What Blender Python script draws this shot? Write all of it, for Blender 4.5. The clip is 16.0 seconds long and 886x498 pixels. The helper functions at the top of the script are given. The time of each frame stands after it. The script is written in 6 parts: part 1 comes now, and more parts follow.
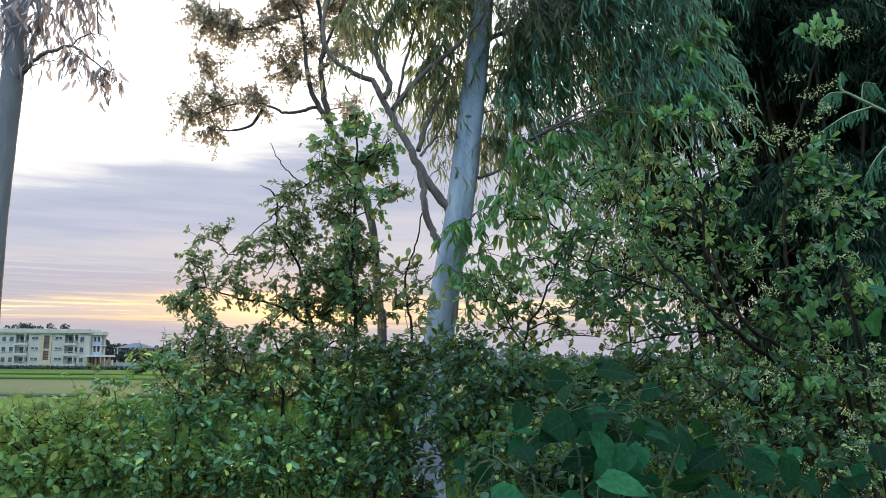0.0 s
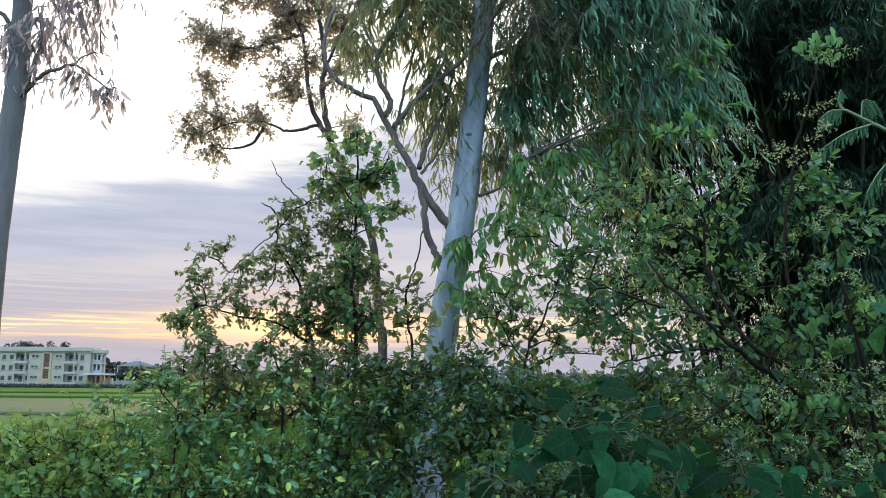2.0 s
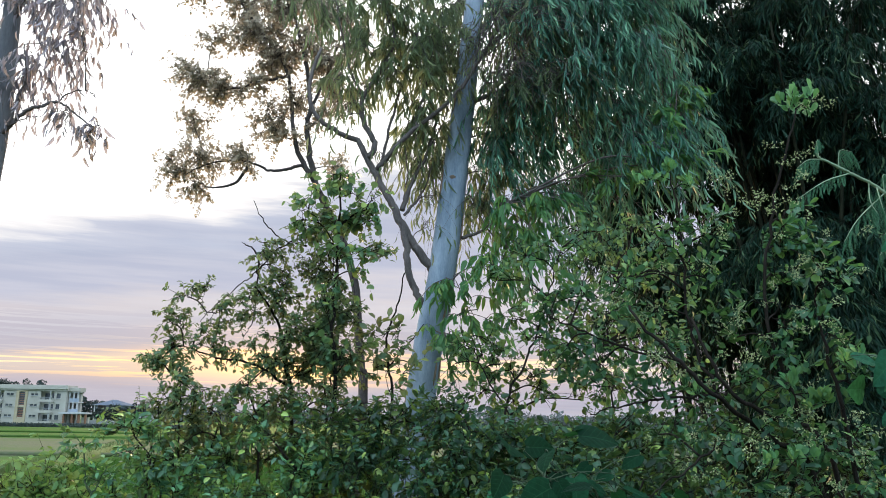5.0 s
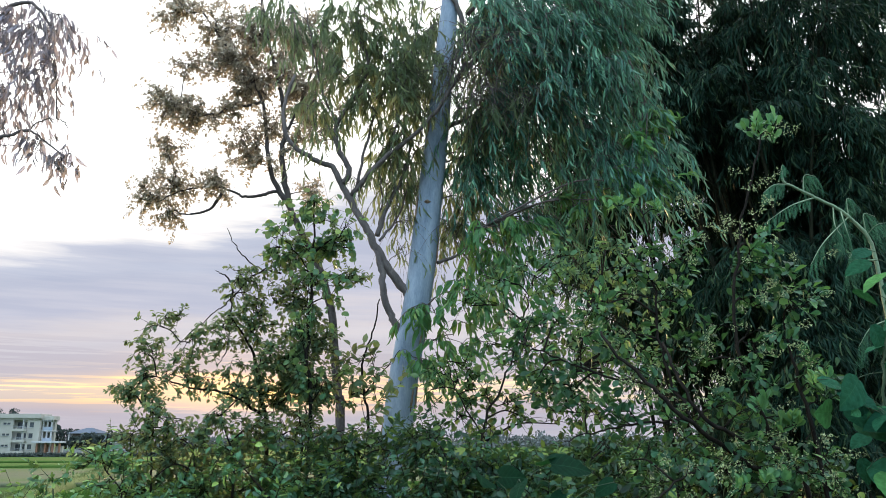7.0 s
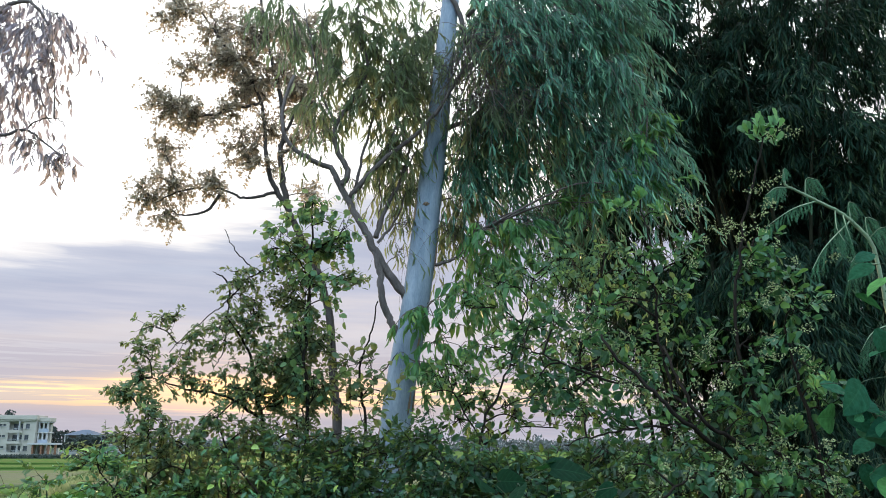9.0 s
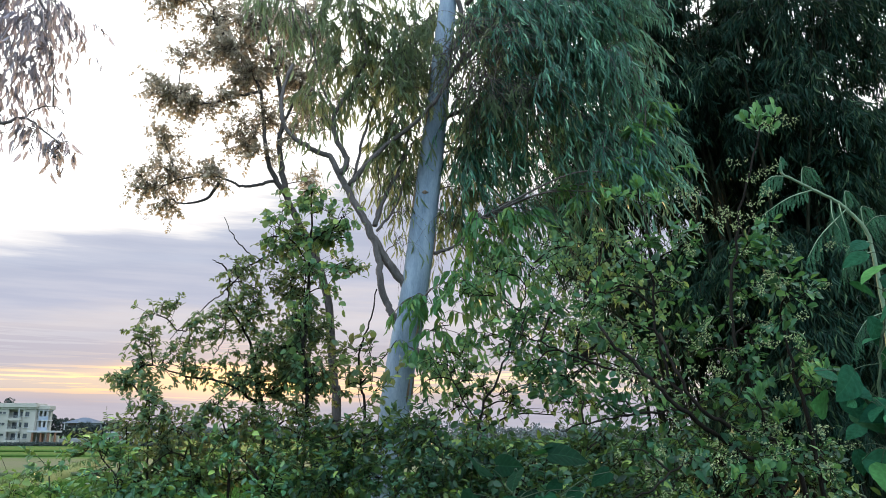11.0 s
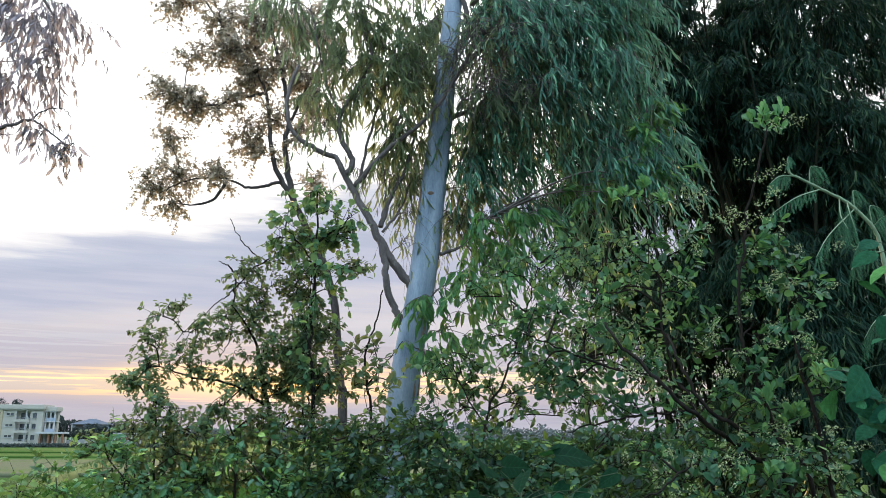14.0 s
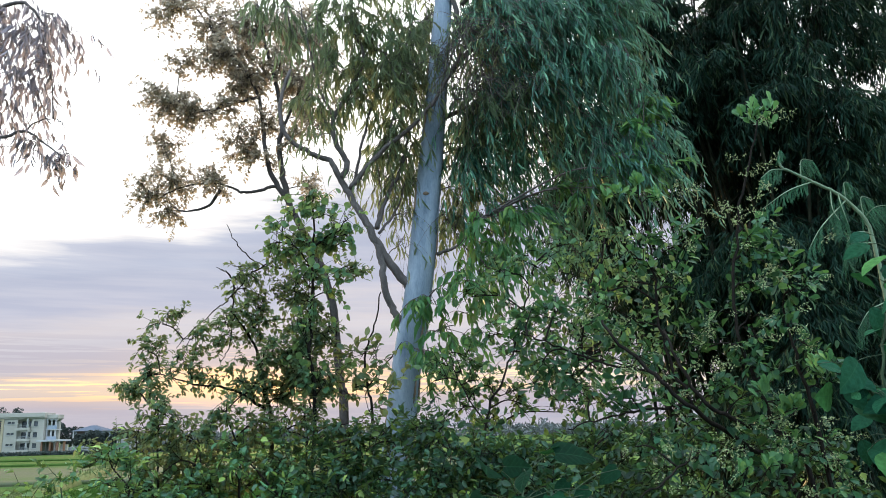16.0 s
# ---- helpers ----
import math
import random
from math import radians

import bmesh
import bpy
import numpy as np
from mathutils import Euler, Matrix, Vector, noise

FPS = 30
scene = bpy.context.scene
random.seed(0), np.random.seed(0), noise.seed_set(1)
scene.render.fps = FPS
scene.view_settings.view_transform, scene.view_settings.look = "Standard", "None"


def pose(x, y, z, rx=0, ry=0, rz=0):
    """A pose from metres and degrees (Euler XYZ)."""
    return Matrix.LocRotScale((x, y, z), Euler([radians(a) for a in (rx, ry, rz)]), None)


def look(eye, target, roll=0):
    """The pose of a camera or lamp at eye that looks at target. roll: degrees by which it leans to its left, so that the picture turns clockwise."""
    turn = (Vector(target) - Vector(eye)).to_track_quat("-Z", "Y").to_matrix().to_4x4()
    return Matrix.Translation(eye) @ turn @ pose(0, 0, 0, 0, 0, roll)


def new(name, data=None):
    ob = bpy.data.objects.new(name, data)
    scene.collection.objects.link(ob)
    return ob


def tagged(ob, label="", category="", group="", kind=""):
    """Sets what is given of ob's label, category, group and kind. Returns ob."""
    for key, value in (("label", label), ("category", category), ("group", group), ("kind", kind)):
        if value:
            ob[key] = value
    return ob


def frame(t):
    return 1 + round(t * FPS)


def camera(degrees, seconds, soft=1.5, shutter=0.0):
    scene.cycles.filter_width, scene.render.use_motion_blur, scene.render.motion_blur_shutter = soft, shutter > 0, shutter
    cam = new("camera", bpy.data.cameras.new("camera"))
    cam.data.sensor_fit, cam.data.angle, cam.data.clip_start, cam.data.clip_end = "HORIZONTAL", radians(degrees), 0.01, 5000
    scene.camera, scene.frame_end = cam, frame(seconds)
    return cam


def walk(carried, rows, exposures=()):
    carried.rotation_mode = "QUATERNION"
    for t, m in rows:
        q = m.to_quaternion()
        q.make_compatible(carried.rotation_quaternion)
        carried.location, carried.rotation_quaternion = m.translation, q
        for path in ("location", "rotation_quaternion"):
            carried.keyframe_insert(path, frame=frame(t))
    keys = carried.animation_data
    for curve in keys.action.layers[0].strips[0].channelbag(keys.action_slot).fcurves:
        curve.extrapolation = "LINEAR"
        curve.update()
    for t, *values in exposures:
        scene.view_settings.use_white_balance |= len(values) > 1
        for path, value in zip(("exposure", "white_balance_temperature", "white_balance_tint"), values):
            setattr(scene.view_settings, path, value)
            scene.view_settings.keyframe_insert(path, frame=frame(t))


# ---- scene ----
cam = camera(60, 16.0, 0.9)
PATH = [
    (0, (-0.054, -0.044, 1.552), (-0.054, 1.936, 1.833), 0.4),
    (0.5, (-0.049, -0.037, 1.547), (-0.052, 1.941, 1.845), 0.6),
    (1, (-0.05, -0.04, 1.546), (-0.053, 1.936, 1.854), 0.5),
    (1.5, (-0.055, -0.036, 1.552), (-0.056, 1.939, 1.869), 0.3),
    (2, (-0.051, -0.037, 1.551), (-0.054, 1.936, 1.878), 0.4),
    (2.5, (-0.043, -0.023, 1.552), (-0.048, 1.948, 1.889), 0.6),
    (3, (-0.041, -0.022, 1.557), (-0.027, 1.945, 1.915), 1.0),
    (5.3, (-0.024, -0.014, 1.576), (0.019, 1.935, 2.023), 0.7),
    (5.5, (-0.018, -0.011, 1.579), (0.034, 1.935, 2.038), 0.5),
    (6, (-0.017, 0.001, 1.585), (0.048, 1.943, 2.06), 0.3),
    (6.5, (-0.004, -0.025, 1.599), (0.077, 1.915, 2.08), -0.3),
    (7, (0.004, -0.034, 1.607), (0.093, 1.904, 2.09), -0.2),
    (7.5, (0.001, -0.001, 1.604), (0.092, 1.937, 2.092), -0.1),
    (8, (0.006, -0.012, 1.598), (0.1, 1.924, 2.09), 0.3),
    (8.5, (0.008, 0.002, 1.601), (0.102, 1.939, 2.092), 0.1),
    (9, (0.0, 0.001, 1.605), (0.094, 1.937, 2.097), 0.1),
    (11.3, (-0.003, -0.028, 1.595), (0.096, 1.916, 2.057), 0.1),
    (11.5, (-0.007, -0.026, 1.598), (0.093, 1.917, 2.06), -0.2),
    (12, (-0.003, -0.017, 1.597), (0.096, 1.925, 2.063), -0.2),
    (12.5, (0.003, -0.008, 1.59), (0.1, 1.933, 2.065), 0.2),
    (13, (0.003, -0.006, 1.596), (0.093, 1.935, 2.07), 0.1),
    (13.5, (-0.003, -0.012, 1.597), (0.08, 1.93, 2.069), 0.2),
    (14, (-0.003, -0.017, 1.595), (0.08, 1.926, 2.061), 0.1),
    (14.5, (-0.005, -0.03, 1.602), (0.083, 1.916, 2.057), -0.4),
    (15, (-0.004, -0.036, 1.606), (0.085, 1.91, 2.061), -0.8),
    (15.5, (-0.007, -0.049, 1.611), (0.084, 1.896, 2.067), -1.2),
    (16, (-0.001, -0.053, 1.615), (0.09, 1.892, 2.073), -1.5),
]
walk(cam, [(t, look(eye, aim, roll)) for t, eye, aim, roll in PATH], exposures=[(0.0, 0.0), (16.0, 0.0)])

# ---------------------------------------------------------------- sky and sun
SUN_AZ, SUN_EL = radians(-12.0), radians(4.0)      # from +y, clockwise positive
SUN_DIR = Vector((math.sin(SUN_AZ) * math.cos(SUN_EL), math.cos(SUN_AZ) * math.cos(SUN_EL), math.sin(SUN_EL)))


def ramp(nt, stops, mode="LINEAR"):
    n = nt.nodes.new("ShaderNodeValToRGB")
    n.color_ramp.interpolation = mode
    e = n.color_ramp.elements
    while len(e) < len(stops):
        e.new(0.5)
    for el, (p, c) in zip(e, stops):
        el.position, el.color = p, (*c, 1.0)
    return n


def math_node(nt, op, a, b=None, clamp=False):
    n = nt.nodes.new("ShaderNodeMath")
    n.operation, n.use_clamp = op, clamp
    for i, v in enumerate((a, b)):
        if v is None:
            continue
        if isinstance(v, (int, float)):
            n.inputs[i].default_value = v
        else:
            nt.links.new(v, n.inputs[i])
    return n.outputs[0]


def mix_rgb(nt, fac, a, b, mode="MIX"):
    n = nt.nodes.new("ShaderNodeMix")
    n.data_type, n.blend_type = "RGBA", mode
    for sock, v in ((n.inputs[0], fac), (n.inputs[6], a), (n.inputs[7], b)):
        if isinstance(v, (int, float)):
            sock.default_value = v
        elif isinstance(v, tuple):
            sock.default_value = (*v, 1.0)
        else:
            nt.links.new(v, sock)
    return n.outputs[2]


def noise_node(nt, vec, scale, detail=3.0, rough=0.55):
    n = nt.nodes.new("ShaderNodeTexNoise")
    n.inputs["Scale"].default_value, n.inputs["Detail"].default_value, n.inputs["Roughness"].default_value = scale, detail, rough
    if vec is not None:
        nt.links.new(vec, n.inputs["Vector"])
    return n.outputs["Fac"]


def scaled(nt, vec, s, loc=(0, 0, 0)):
    n = nt.nodes.new("ShaderNodeMapping")
    n.inputs["Scale"].default_value, n.inputs["Location"].default_value = s, loc
    nt.links.new(vec, n.inputs["Vector"])
    return n.outputs[0]


def build_world():
    w = bpy.data.worlds.new("sunset_sky")
    scene.world = w
    w.use_nodes = True
    nt = w.node_tree
    nt.nodes.clear()
    tc = nt.nodes.new("ShaderNodeTexCoord").outputs["Generated"]
    sep = nt.nodes.new("ShaderNodeSeparateXYZ")
    nt.links.new(tc, sep.inputs[0])
    x, y, z = sep.outputs
    sky = nt.nodes.new("ShaderNodeTexSky")
    sky.sky_type, sky.sun_disc = "NISHITA", False
    sky.sun_elevation, sky.sun_rotation = SUN_EL, SUN_AZ
    clear = mix_rgb(nt, 1.0, sky.outputs[0], (0.10, 0.10, 0.10), "MULTIPLY")
    # cloud layers: bands by height, drawn out sideways and broken by noise
    stretched = scaled(nt, tc, (2.2, 2.2, 26.0))
    n1 = noise_node(nt, stretched, 1.6, 5.0, 0.6)
    n2 = noise_node(nt, scaled(nt, tc, (5.0, 5.0, 90.0), (3, 1, 0)), 1.3, 4.0, 0.6)
    wob = math_node(nt, "ADD", math_node(nt, "MULTIPLY", math_node(nt, "SUBTRACT", n1, 0.5), 0.11),
                    math_node(nt, "MULTIPLY", math_node(nt, "SUBTRACT", n2, 0.5), 0.012))
    grow_up = math_node(nt, "MULTIPLY", wob, math_node(nt, "ADD", math_node(nt, "MULTIPLY", z, 3.2), 0.12, True))
    west = math_node(nt, "MULTIPLY", math_node(nt, "MAXIMUM", math_node(nt, "SUBTRACT", -0.34, x), 0.0), math_node(nt, "MULTIPLY", z, 1.4))
    east = math_node(nt, "MULTIPLY", math_node(nt, "ADD", x, 0.27, True), 0.36)
    east = math_node(nt, "MULTIPLY", math_node(nt, "MINIMUM", east, 0.07), math_node(nt, "MULTIPLY", math_node(nt, "SUBTRACT", z, 0.12), 7.0, True))
    h = math_node(nt, "SUBTRACT", math_node(nt, "ADD", math_node(nt, "ADD", z, grow_up), west), east, True)
    bands = ramp(nt, [(0.0, (0.48, 0.48, 0.59)), (0.034, (0.48, 0.47, 0.59)), (0.046, (0.58, 0.50, 0.57)), (0.055, (1.10, 0.91, 0.60)),
                      (0.067, (1.28, 1.10, 0.80)), (0.074, (0.57, 0.56, 0.65)), (0.105, (0.57, 0.57, 0.67)), (0.135, (0.74, 0.69, 0.72)),
                      (0.158, (0.55, 0.57, 0.70)), (0.200, (0.50, 0.54, 0.68)), (0.226, (0.58, 0.62, 0.75)), (0.243, (1.0, 0.98, 0.98)),
                      (0.29, (1.8, 1.75, 1.7)), (0.60, (2.7, 2.75, 2.8)), (1.0, (2.6, 3.0, 3.5))])
    nt.links.new(h, bands.inputs[0])
    n3 = noise_node(nt, scaled(nt, tc, (3.0, 3.0, 46.0), (7, 2, 1)), 1.5, 6.0, 0.62)
    streak = ramp(nt, [(0.40, (0, 0, 0)), (0.62, (1, 1, 1))])
    nt.links.new(n3, streak.inputs[0])
    st = math_node(nt, "MULTIPLY", streak.outputs[0], 0.28)
    clouds = mix_rgb(nt, st, bands.outputs[0], (0.80, 0.78, 0.84))
    n4 = noise_node(nt, scaled(nt, tc, (4.0, 4.0, 150.0), (2, 9, 4)), 1.2, 5.0, 0.6)
    bar = ramp(nt, [(0.45, (0, 0, 0)), (0.50, (1, 1, 1))])
    nt.links.new(n4, bar.inputs[0])
    under = ramp(nt, [(0.0, (1, 1, 1)), (0.10, (1, 1, 1)), (0.13, (0, 0, 0))])
    nt.links.new(z, under.inputs[0])
    bars = math_node(nt, "MULTIPLY", math_node(nt, "MULTIPLY", bar.outputs[0], under.outputs[0]), 0.85)
    # warm glow low round the sun
    dot = nt.nodes.new("ShaderNodeVectorMath")
    dot.operation = "DOT_PRODUCT"
    nt.links.new(tc, dot.inputs[0])
    dot.inputs[1].default_value = SUN_DIR
    facing = math_node(nt, "MAXIMUM", dot.outputs["Value"], 0.0)
    near = math_node(nt, "MULTIPLY", math_node(nt, "POWER", facing, 15.0), 0.64)
    # the glow fills the clear strips low over the horizon and thins out upwards
    low = ramp(nt, [(0.0, (0.03, 0.03, 0.03)), (0.030, (0.10, 0.10, 0.10)), (0.048, (0.8, 0.8, 0.8)), (0.070, (1, 1, 1)), (0.082, (0.25, 0.25, 0.25)), (0.12, (0, 0, 0))])
    nt.links.new(h, low.inputs[0])
    clouds = mix_rgb(nt, math_node(nt, "MULTIPLY", near, low.outputs[0]), clouds, (1.55, 0.92, 0.27))
    core = math_node(nt, "MULTIPLY", math_node(nt, "POWER", facing, 180.0), low.outputs[0])
    clouds = mix_rgb(nt, core, clouds, (1.5, 0.72, 0.10), "ADD")
    bars = math_node(nt, "MULTIPLY", bars, math_node(nt, "SUBTRACT", 1.0, math_node(nt, "MULTIPLY", near, 0.6)))
    clouds = mix_rgb(nt, bars, clouds, (0.56, 0.52, 0.60))
    # the cloud stands on the sun's side, the far half is clear evening sky
    side = math_node(nt, "ADD", math_node(nt, "MULTIPLY", y, 1.3), 0.55, True)
    high = ramp(nt, [(0.0, (0.50, 0.70, 0.95)), (0.25, (1.45, 2.05, 2.65)), (0.6, (2.4, 3.1, 3.8)), (1.0, (2.6, 3.0, 3.5))])
    nt.links.new(z, high.inputs[0])
    veil = mix_rgb(nt, 0.85, clear, high.outputs[0])
    total = mix_rgb(nt, side, veil, clouds)
    bg = nt.nodes.new("ShaderNodeBackground")
    bg.inputs[1].default_value = 1.0
    out = nt.nodes.new("ShaderNodeOutputWorld")
    nt.links.new(total, bg.inputs[0])
    nt.links.new(bg.outputs[0], out.inputs[0])


build_world()
sun_data = bpy.data.lights.new("sun", "SUN")
sun_data.energy, sun_data.angle, sun_data.color = 3.0, radians(10), (1.0, 0.62, 0.28)
sun_lamp = new("sun", sun_data)
sun_lamp.matrix_world = look(SUN_DIR * 50, (0, 0, 0))


# ---------------------------------------------------------------- materials
def principled(name):
    m = bpy.data.materials.new(name)
    m.use_nodes = True
    nt = m.node_tree
    b = nt.nodes["Principled BSDF"]
    return m, nt, b


def leaf_material(name, dark, mid, light, through_colour, thin=0.35, rough=0.45, spec=0.35, share=0.14):
    """Leaf blade: colour varies from leaf to leaf and from bough to bough, with light passing through."""
    m, nt, b = principled(name)
    geo = nt.nodes.new("ShaderNodeNewGeometry")
    r = ramp(nt, [(0.0, dark), (0.45, mid), (1.0 - share, mid), (1.0, light)])
    nt.links.new(geo.outputs["Random Per Island"], r.inputs[0])
    tc = nt.nodes.new("ShaderNodeTexCoord").outputs["Object"]
    big = noise_node(nt, tc, 2.6, 3.0)
    fine = noise_node(nt, tc, 60.0, 2.0)
    # random bough tone, widened so it also paints light and dark depth
    v = math_node(nt, "ADD", math_node(nt, "MULTIPLY", big, 2.0), math_node(nt, "MULTIPLY", fine, 0.35))
    v = math_node(nt, "MAXIMUM", math_node(nt, "ADD", v, -0.20), 0.25)
    comb = nt.nodes.new("ShaderNodeCombineColor")
    for i in range(3):
        nt.links.new(v, comb.inputs[i])
    col = mix_rgb(nt, 1.0, r.outputs[0], comb.outputs[0], "MULTIPLY")
    nt.links.new(col, b.inputs["Base Color"])
    b.inputs["Roughness"].default_value = rough
    b.inputs["Specular IOR Level"].default_value = spec
    tr = nt.nodes.new("ShaderNodeBsdfTranslucent")
    tcol = mix_rgb(nt, 0.75, col, through_colour)
    nt.links.new(tcol, tr.inputs[0])
    mixs = nt.nodes.new("ShaderNodeMixShader")
    mixs.inputs[0].default_value = thin
    nt.links.new(b.outputs[0], mixs.inputs[1])
    nt.links.new(tr.outputs[0], mixs.inputs[2])
    nt.links.new(mixs.outputs[0], nt.nodes["Material Output"].inputs[0])
    return m


def surface_material(name, a, c, scale, rough=0.8, bump=0.3, fine=9.0, stretch=(1, 1, 1), third=None, metal=0.0, gloss=0.35):
    """Two-scale mottled surface with a fine relief."""
    m, nt, b = principled(name)
    tc = nt.nodes.new("ShaderNodeTexCoord").outputs["Object"]
    vec = scaled(nt, tc, stretch)
    n1 = noise_node(nt, vec, scale, 4.0)
    n2 = noise_node(nt, vec, scale * fine, 3.0)
    stops = [(0.32, a), (0.66, c)]
    if third:
        stops.append((0.78, third))
    r = ramp(nt, stops)
    f = math_node(nt, "ADD", math_node(nt, "MULTIPLY", n1, 0.72), math_node(nt, "MULTIPLY", n2, 0.28))
    nt.links.new(f, r.inputs[0])
    nt.links.new(r.outputs[0], b.inputs["Base Color"])
    b.inputs["Roughness"].default_value, b.inputs["Metallic"].default_value = rough, metal
    b.inputs["Specular IOR Level"].default_value = gloss
    if bump:
        bp = nt.nodes.new("ShaderNodeBump")
        bp.inputs["Strength"].default_value, bp.inputs["Distance"].default_value = bump, 0.02
        nt.links.new(n2, bp.inputs["Height"])
        nt.links.new(bp.outputs[0], b.inputs["Normal"])
    return m


M_EUC = leaf_material("eucalyptus_leaf", (0.014, 0.065, 0.055), (0.060, 0.195, 0.150), (0.21, 0.46, 0.28), (0.19, 0.36, 0.18), 0.44, 0.42, 0.35, 0.42)
# same eucalyptus leaf, its olive tint painting in backlight and glare
M_EUC_BACKLIT = leaf_material("backlit_eucalyptus_leaf", (0.048, 0.085, 0.055), (0.088, 0.145, 0.082), (0.21, 0.27, 0.11), (0.40, 0.47, 0.27), 0.62, 0.6, 0.15, 0.2)
# leaf greyed and lightened to paint in the veiling glow of the sky
M_LEFT = leaf_material("left_eucalyptus_leaf", (0.075, 0.076, 0.084), (0.108, 0.104, 0.114), (0.16, 0.15, 0.16), (0.57, 0.55, 0.62), 0.78, 0.6, 0.2)
# olive-brown and high translucency stand for backlight and flare on these leaves
M_SMALL = leaf_material("small_tree_leaf", (0.066, 0.068, 0.048), (0.110, 0.112, 0.072), (0.21, 0.20, 0.11), (0.62, 0.55, 0.44), 0.78, 0.6, 0.2)
M_SHRUB = leaf_material("shrub_leaf", (0.028, 0.074, 0.050), (0.056, 0.142, 0.080), (0.25, 0.33, 0.08), (0.32, 0.36, 0.14), 0.44, 0.42, 0.32, 0.22)
M_VINE = leaf_material("vine_leaf", (0.050, 0.140, 0.055), (0.115, 0.245, 0.085), (0.28, 0.38, 0.09), (0.24, 0.36, 0.08), 0.42, 0.45, 0.3, 0.25)
M_CLIMB = leaf_material("climbing_vine_leaf", (0.022, 0.082, 0.050), (0.060, 0.165, 0.084), (0.27, 0.38, 0.09), (0.26, 0.38, 0.12), 0.46, 0.40, 0.35, 0.28)
M_YOUNG = leaf_material("young_leaf", (0.036, 0.135, 0.052), (0.076, 0.215, 0.080), (0.18, 0.31, 0.07), (0.17, 0.32, 0.07), 0.40, 0.42, 0.3, 0.3)
M_BUSH = leaf_material("low_bush_leaf", (0.014, 0.068, 0.044), (0.070, 0.200, 0.094), (0.28, 0.39, 0.08), (0.22, 0.33, 0.05), 0.28, 0.40, 0.35, 0.28)
# darker version of the bush leaf, low shade put into its colour
M_THICKET_SHADED = leaf_material("shaded_thicket_leaf", (0.007, 0.031, 0.024), (0.026, 0.086, 0.048), (0.24, 0.34, 0.07), (0.16, 0.26, 0.04), 0.25, 0.40, 0.28, 0.15)
M_FLSHRUB = leaf_material("flowering_shrub_leaf", (0.007, 0.036, 0.025), (0.027, 0.100, 0.053), (0.19, 0.35, 0.10), (0.13, 0.29, 0.06), 0.32, 0.42, 0.32, 0.18)
# leaf colour lowered to carry the shade deep inside the grove
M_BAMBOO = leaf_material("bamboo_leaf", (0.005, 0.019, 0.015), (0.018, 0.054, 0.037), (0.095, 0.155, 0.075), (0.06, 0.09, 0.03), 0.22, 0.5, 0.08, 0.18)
M_FERN = leaf_material("feathery_leaflet", (0.026, 0.105, 0.06), (0.042, 0.145, 0.08), (0.08, 0.19, 0.09), (0.06, 0.17, 0.06), 0.3, 0.5, 0.2)
M_FLOWER = leaf_material("flower_bud", (0.15, 0.22, 0.09), (0.27, 0.345, 0.165), (0.48, 0.51, 0.33), (0.36, 0.40, 0.20), 0.25, 0.6, 0.2)
# tree and hedge green lifted towards blue-grey, a painted touch of haze
M_FAR = leaf_material("far_tree_leaf", (0.040, 0.056, 0.056), (0.062, 0.082, 0.080), (0.09, 0.10, 0.085), (0.08, 0.10, 0.08), 0.2, 0.7, 0.1)
# distance haze is mixed into this leaf colour as pale blue-grey
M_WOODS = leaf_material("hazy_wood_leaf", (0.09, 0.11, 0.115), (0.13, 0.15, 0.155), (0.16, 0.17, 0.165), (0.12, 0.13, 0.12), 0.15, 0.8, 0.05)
M_RICE = leaf_material("rice_blade", (0.026, 0.080, 0.016), (0.044, 0.115, 0.022), (0.09, 0.16, 0.04), (0.07, 0.16, 0.02), 0.25, 0.6, 0.15)
M_BARK_PALE = surface_material("pale_eucalyptus_bark", (0.12, 0.175, 0.24), (0.32, 0.39, 0.465), 2.6, 0.75, 0.25, 12.0, (3.0, 3.0, 0.8), (0.46, 0.40, 0.31))
M_BARK_GREY = surface_material("grey_eucalyptus_bark", (0.085, 0.092, 0.105), (0.165, 0.170, 0.180), 2.4, 0.8, 0.3, 12.0, (3.0, 3.0, 0.7), (0.22, 0.19, 0.16))
M_PEEL = surface_material("peeling_bark", (0.16, 0.11, 0.08), (0.30, 0.22, 0.16), 14.0, 0.85, 0.4, 6.0)
M_TWIG = surface_material("dark_bark", (0.011, 0.010, 0.009), (0.030, 0.025, 0.021), 9.0, 0.9, 0.5, 8.0, (2, 2, 0.6), None, 0.0, 0.05)
# bark tone raised to grey, with sky glare over the limbs painted in
M_TWIG_GREY = surface_material("grey_brown_bark", (0.085, 0.072, 0.070), (0.165, 0.142, 0.134), 8.0, 0.9, 0.5, 8.0, (2, 2, 0.6))
M_BARK_MID = surface_material("dark_grey_bark", (0.042, 0.036, 0.035), (0.095, 0.082, 0.077), 8.0, 0.9, 0.5, 8.0, (2, 2, 0.6))
M_STEM = surface_material("green_stem", (0.020, 0.045, 0.020), (0.042, 0.075, 0.032), 12.0, 0.6, 0.2, 7.0)
M_STEM_PALE = surface_material("pale_green_stem", (0.12, 0.19, 0.11), (0.20, 0.28, 0.17), 12.0, 0.6, 0.2, 7.0)
# culms coloured near black in place of the grove's inner shade
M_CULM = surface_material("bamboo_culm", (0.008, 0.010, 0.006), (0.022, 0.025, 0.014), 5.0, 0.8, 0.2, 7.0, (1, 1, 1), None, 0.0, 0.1)


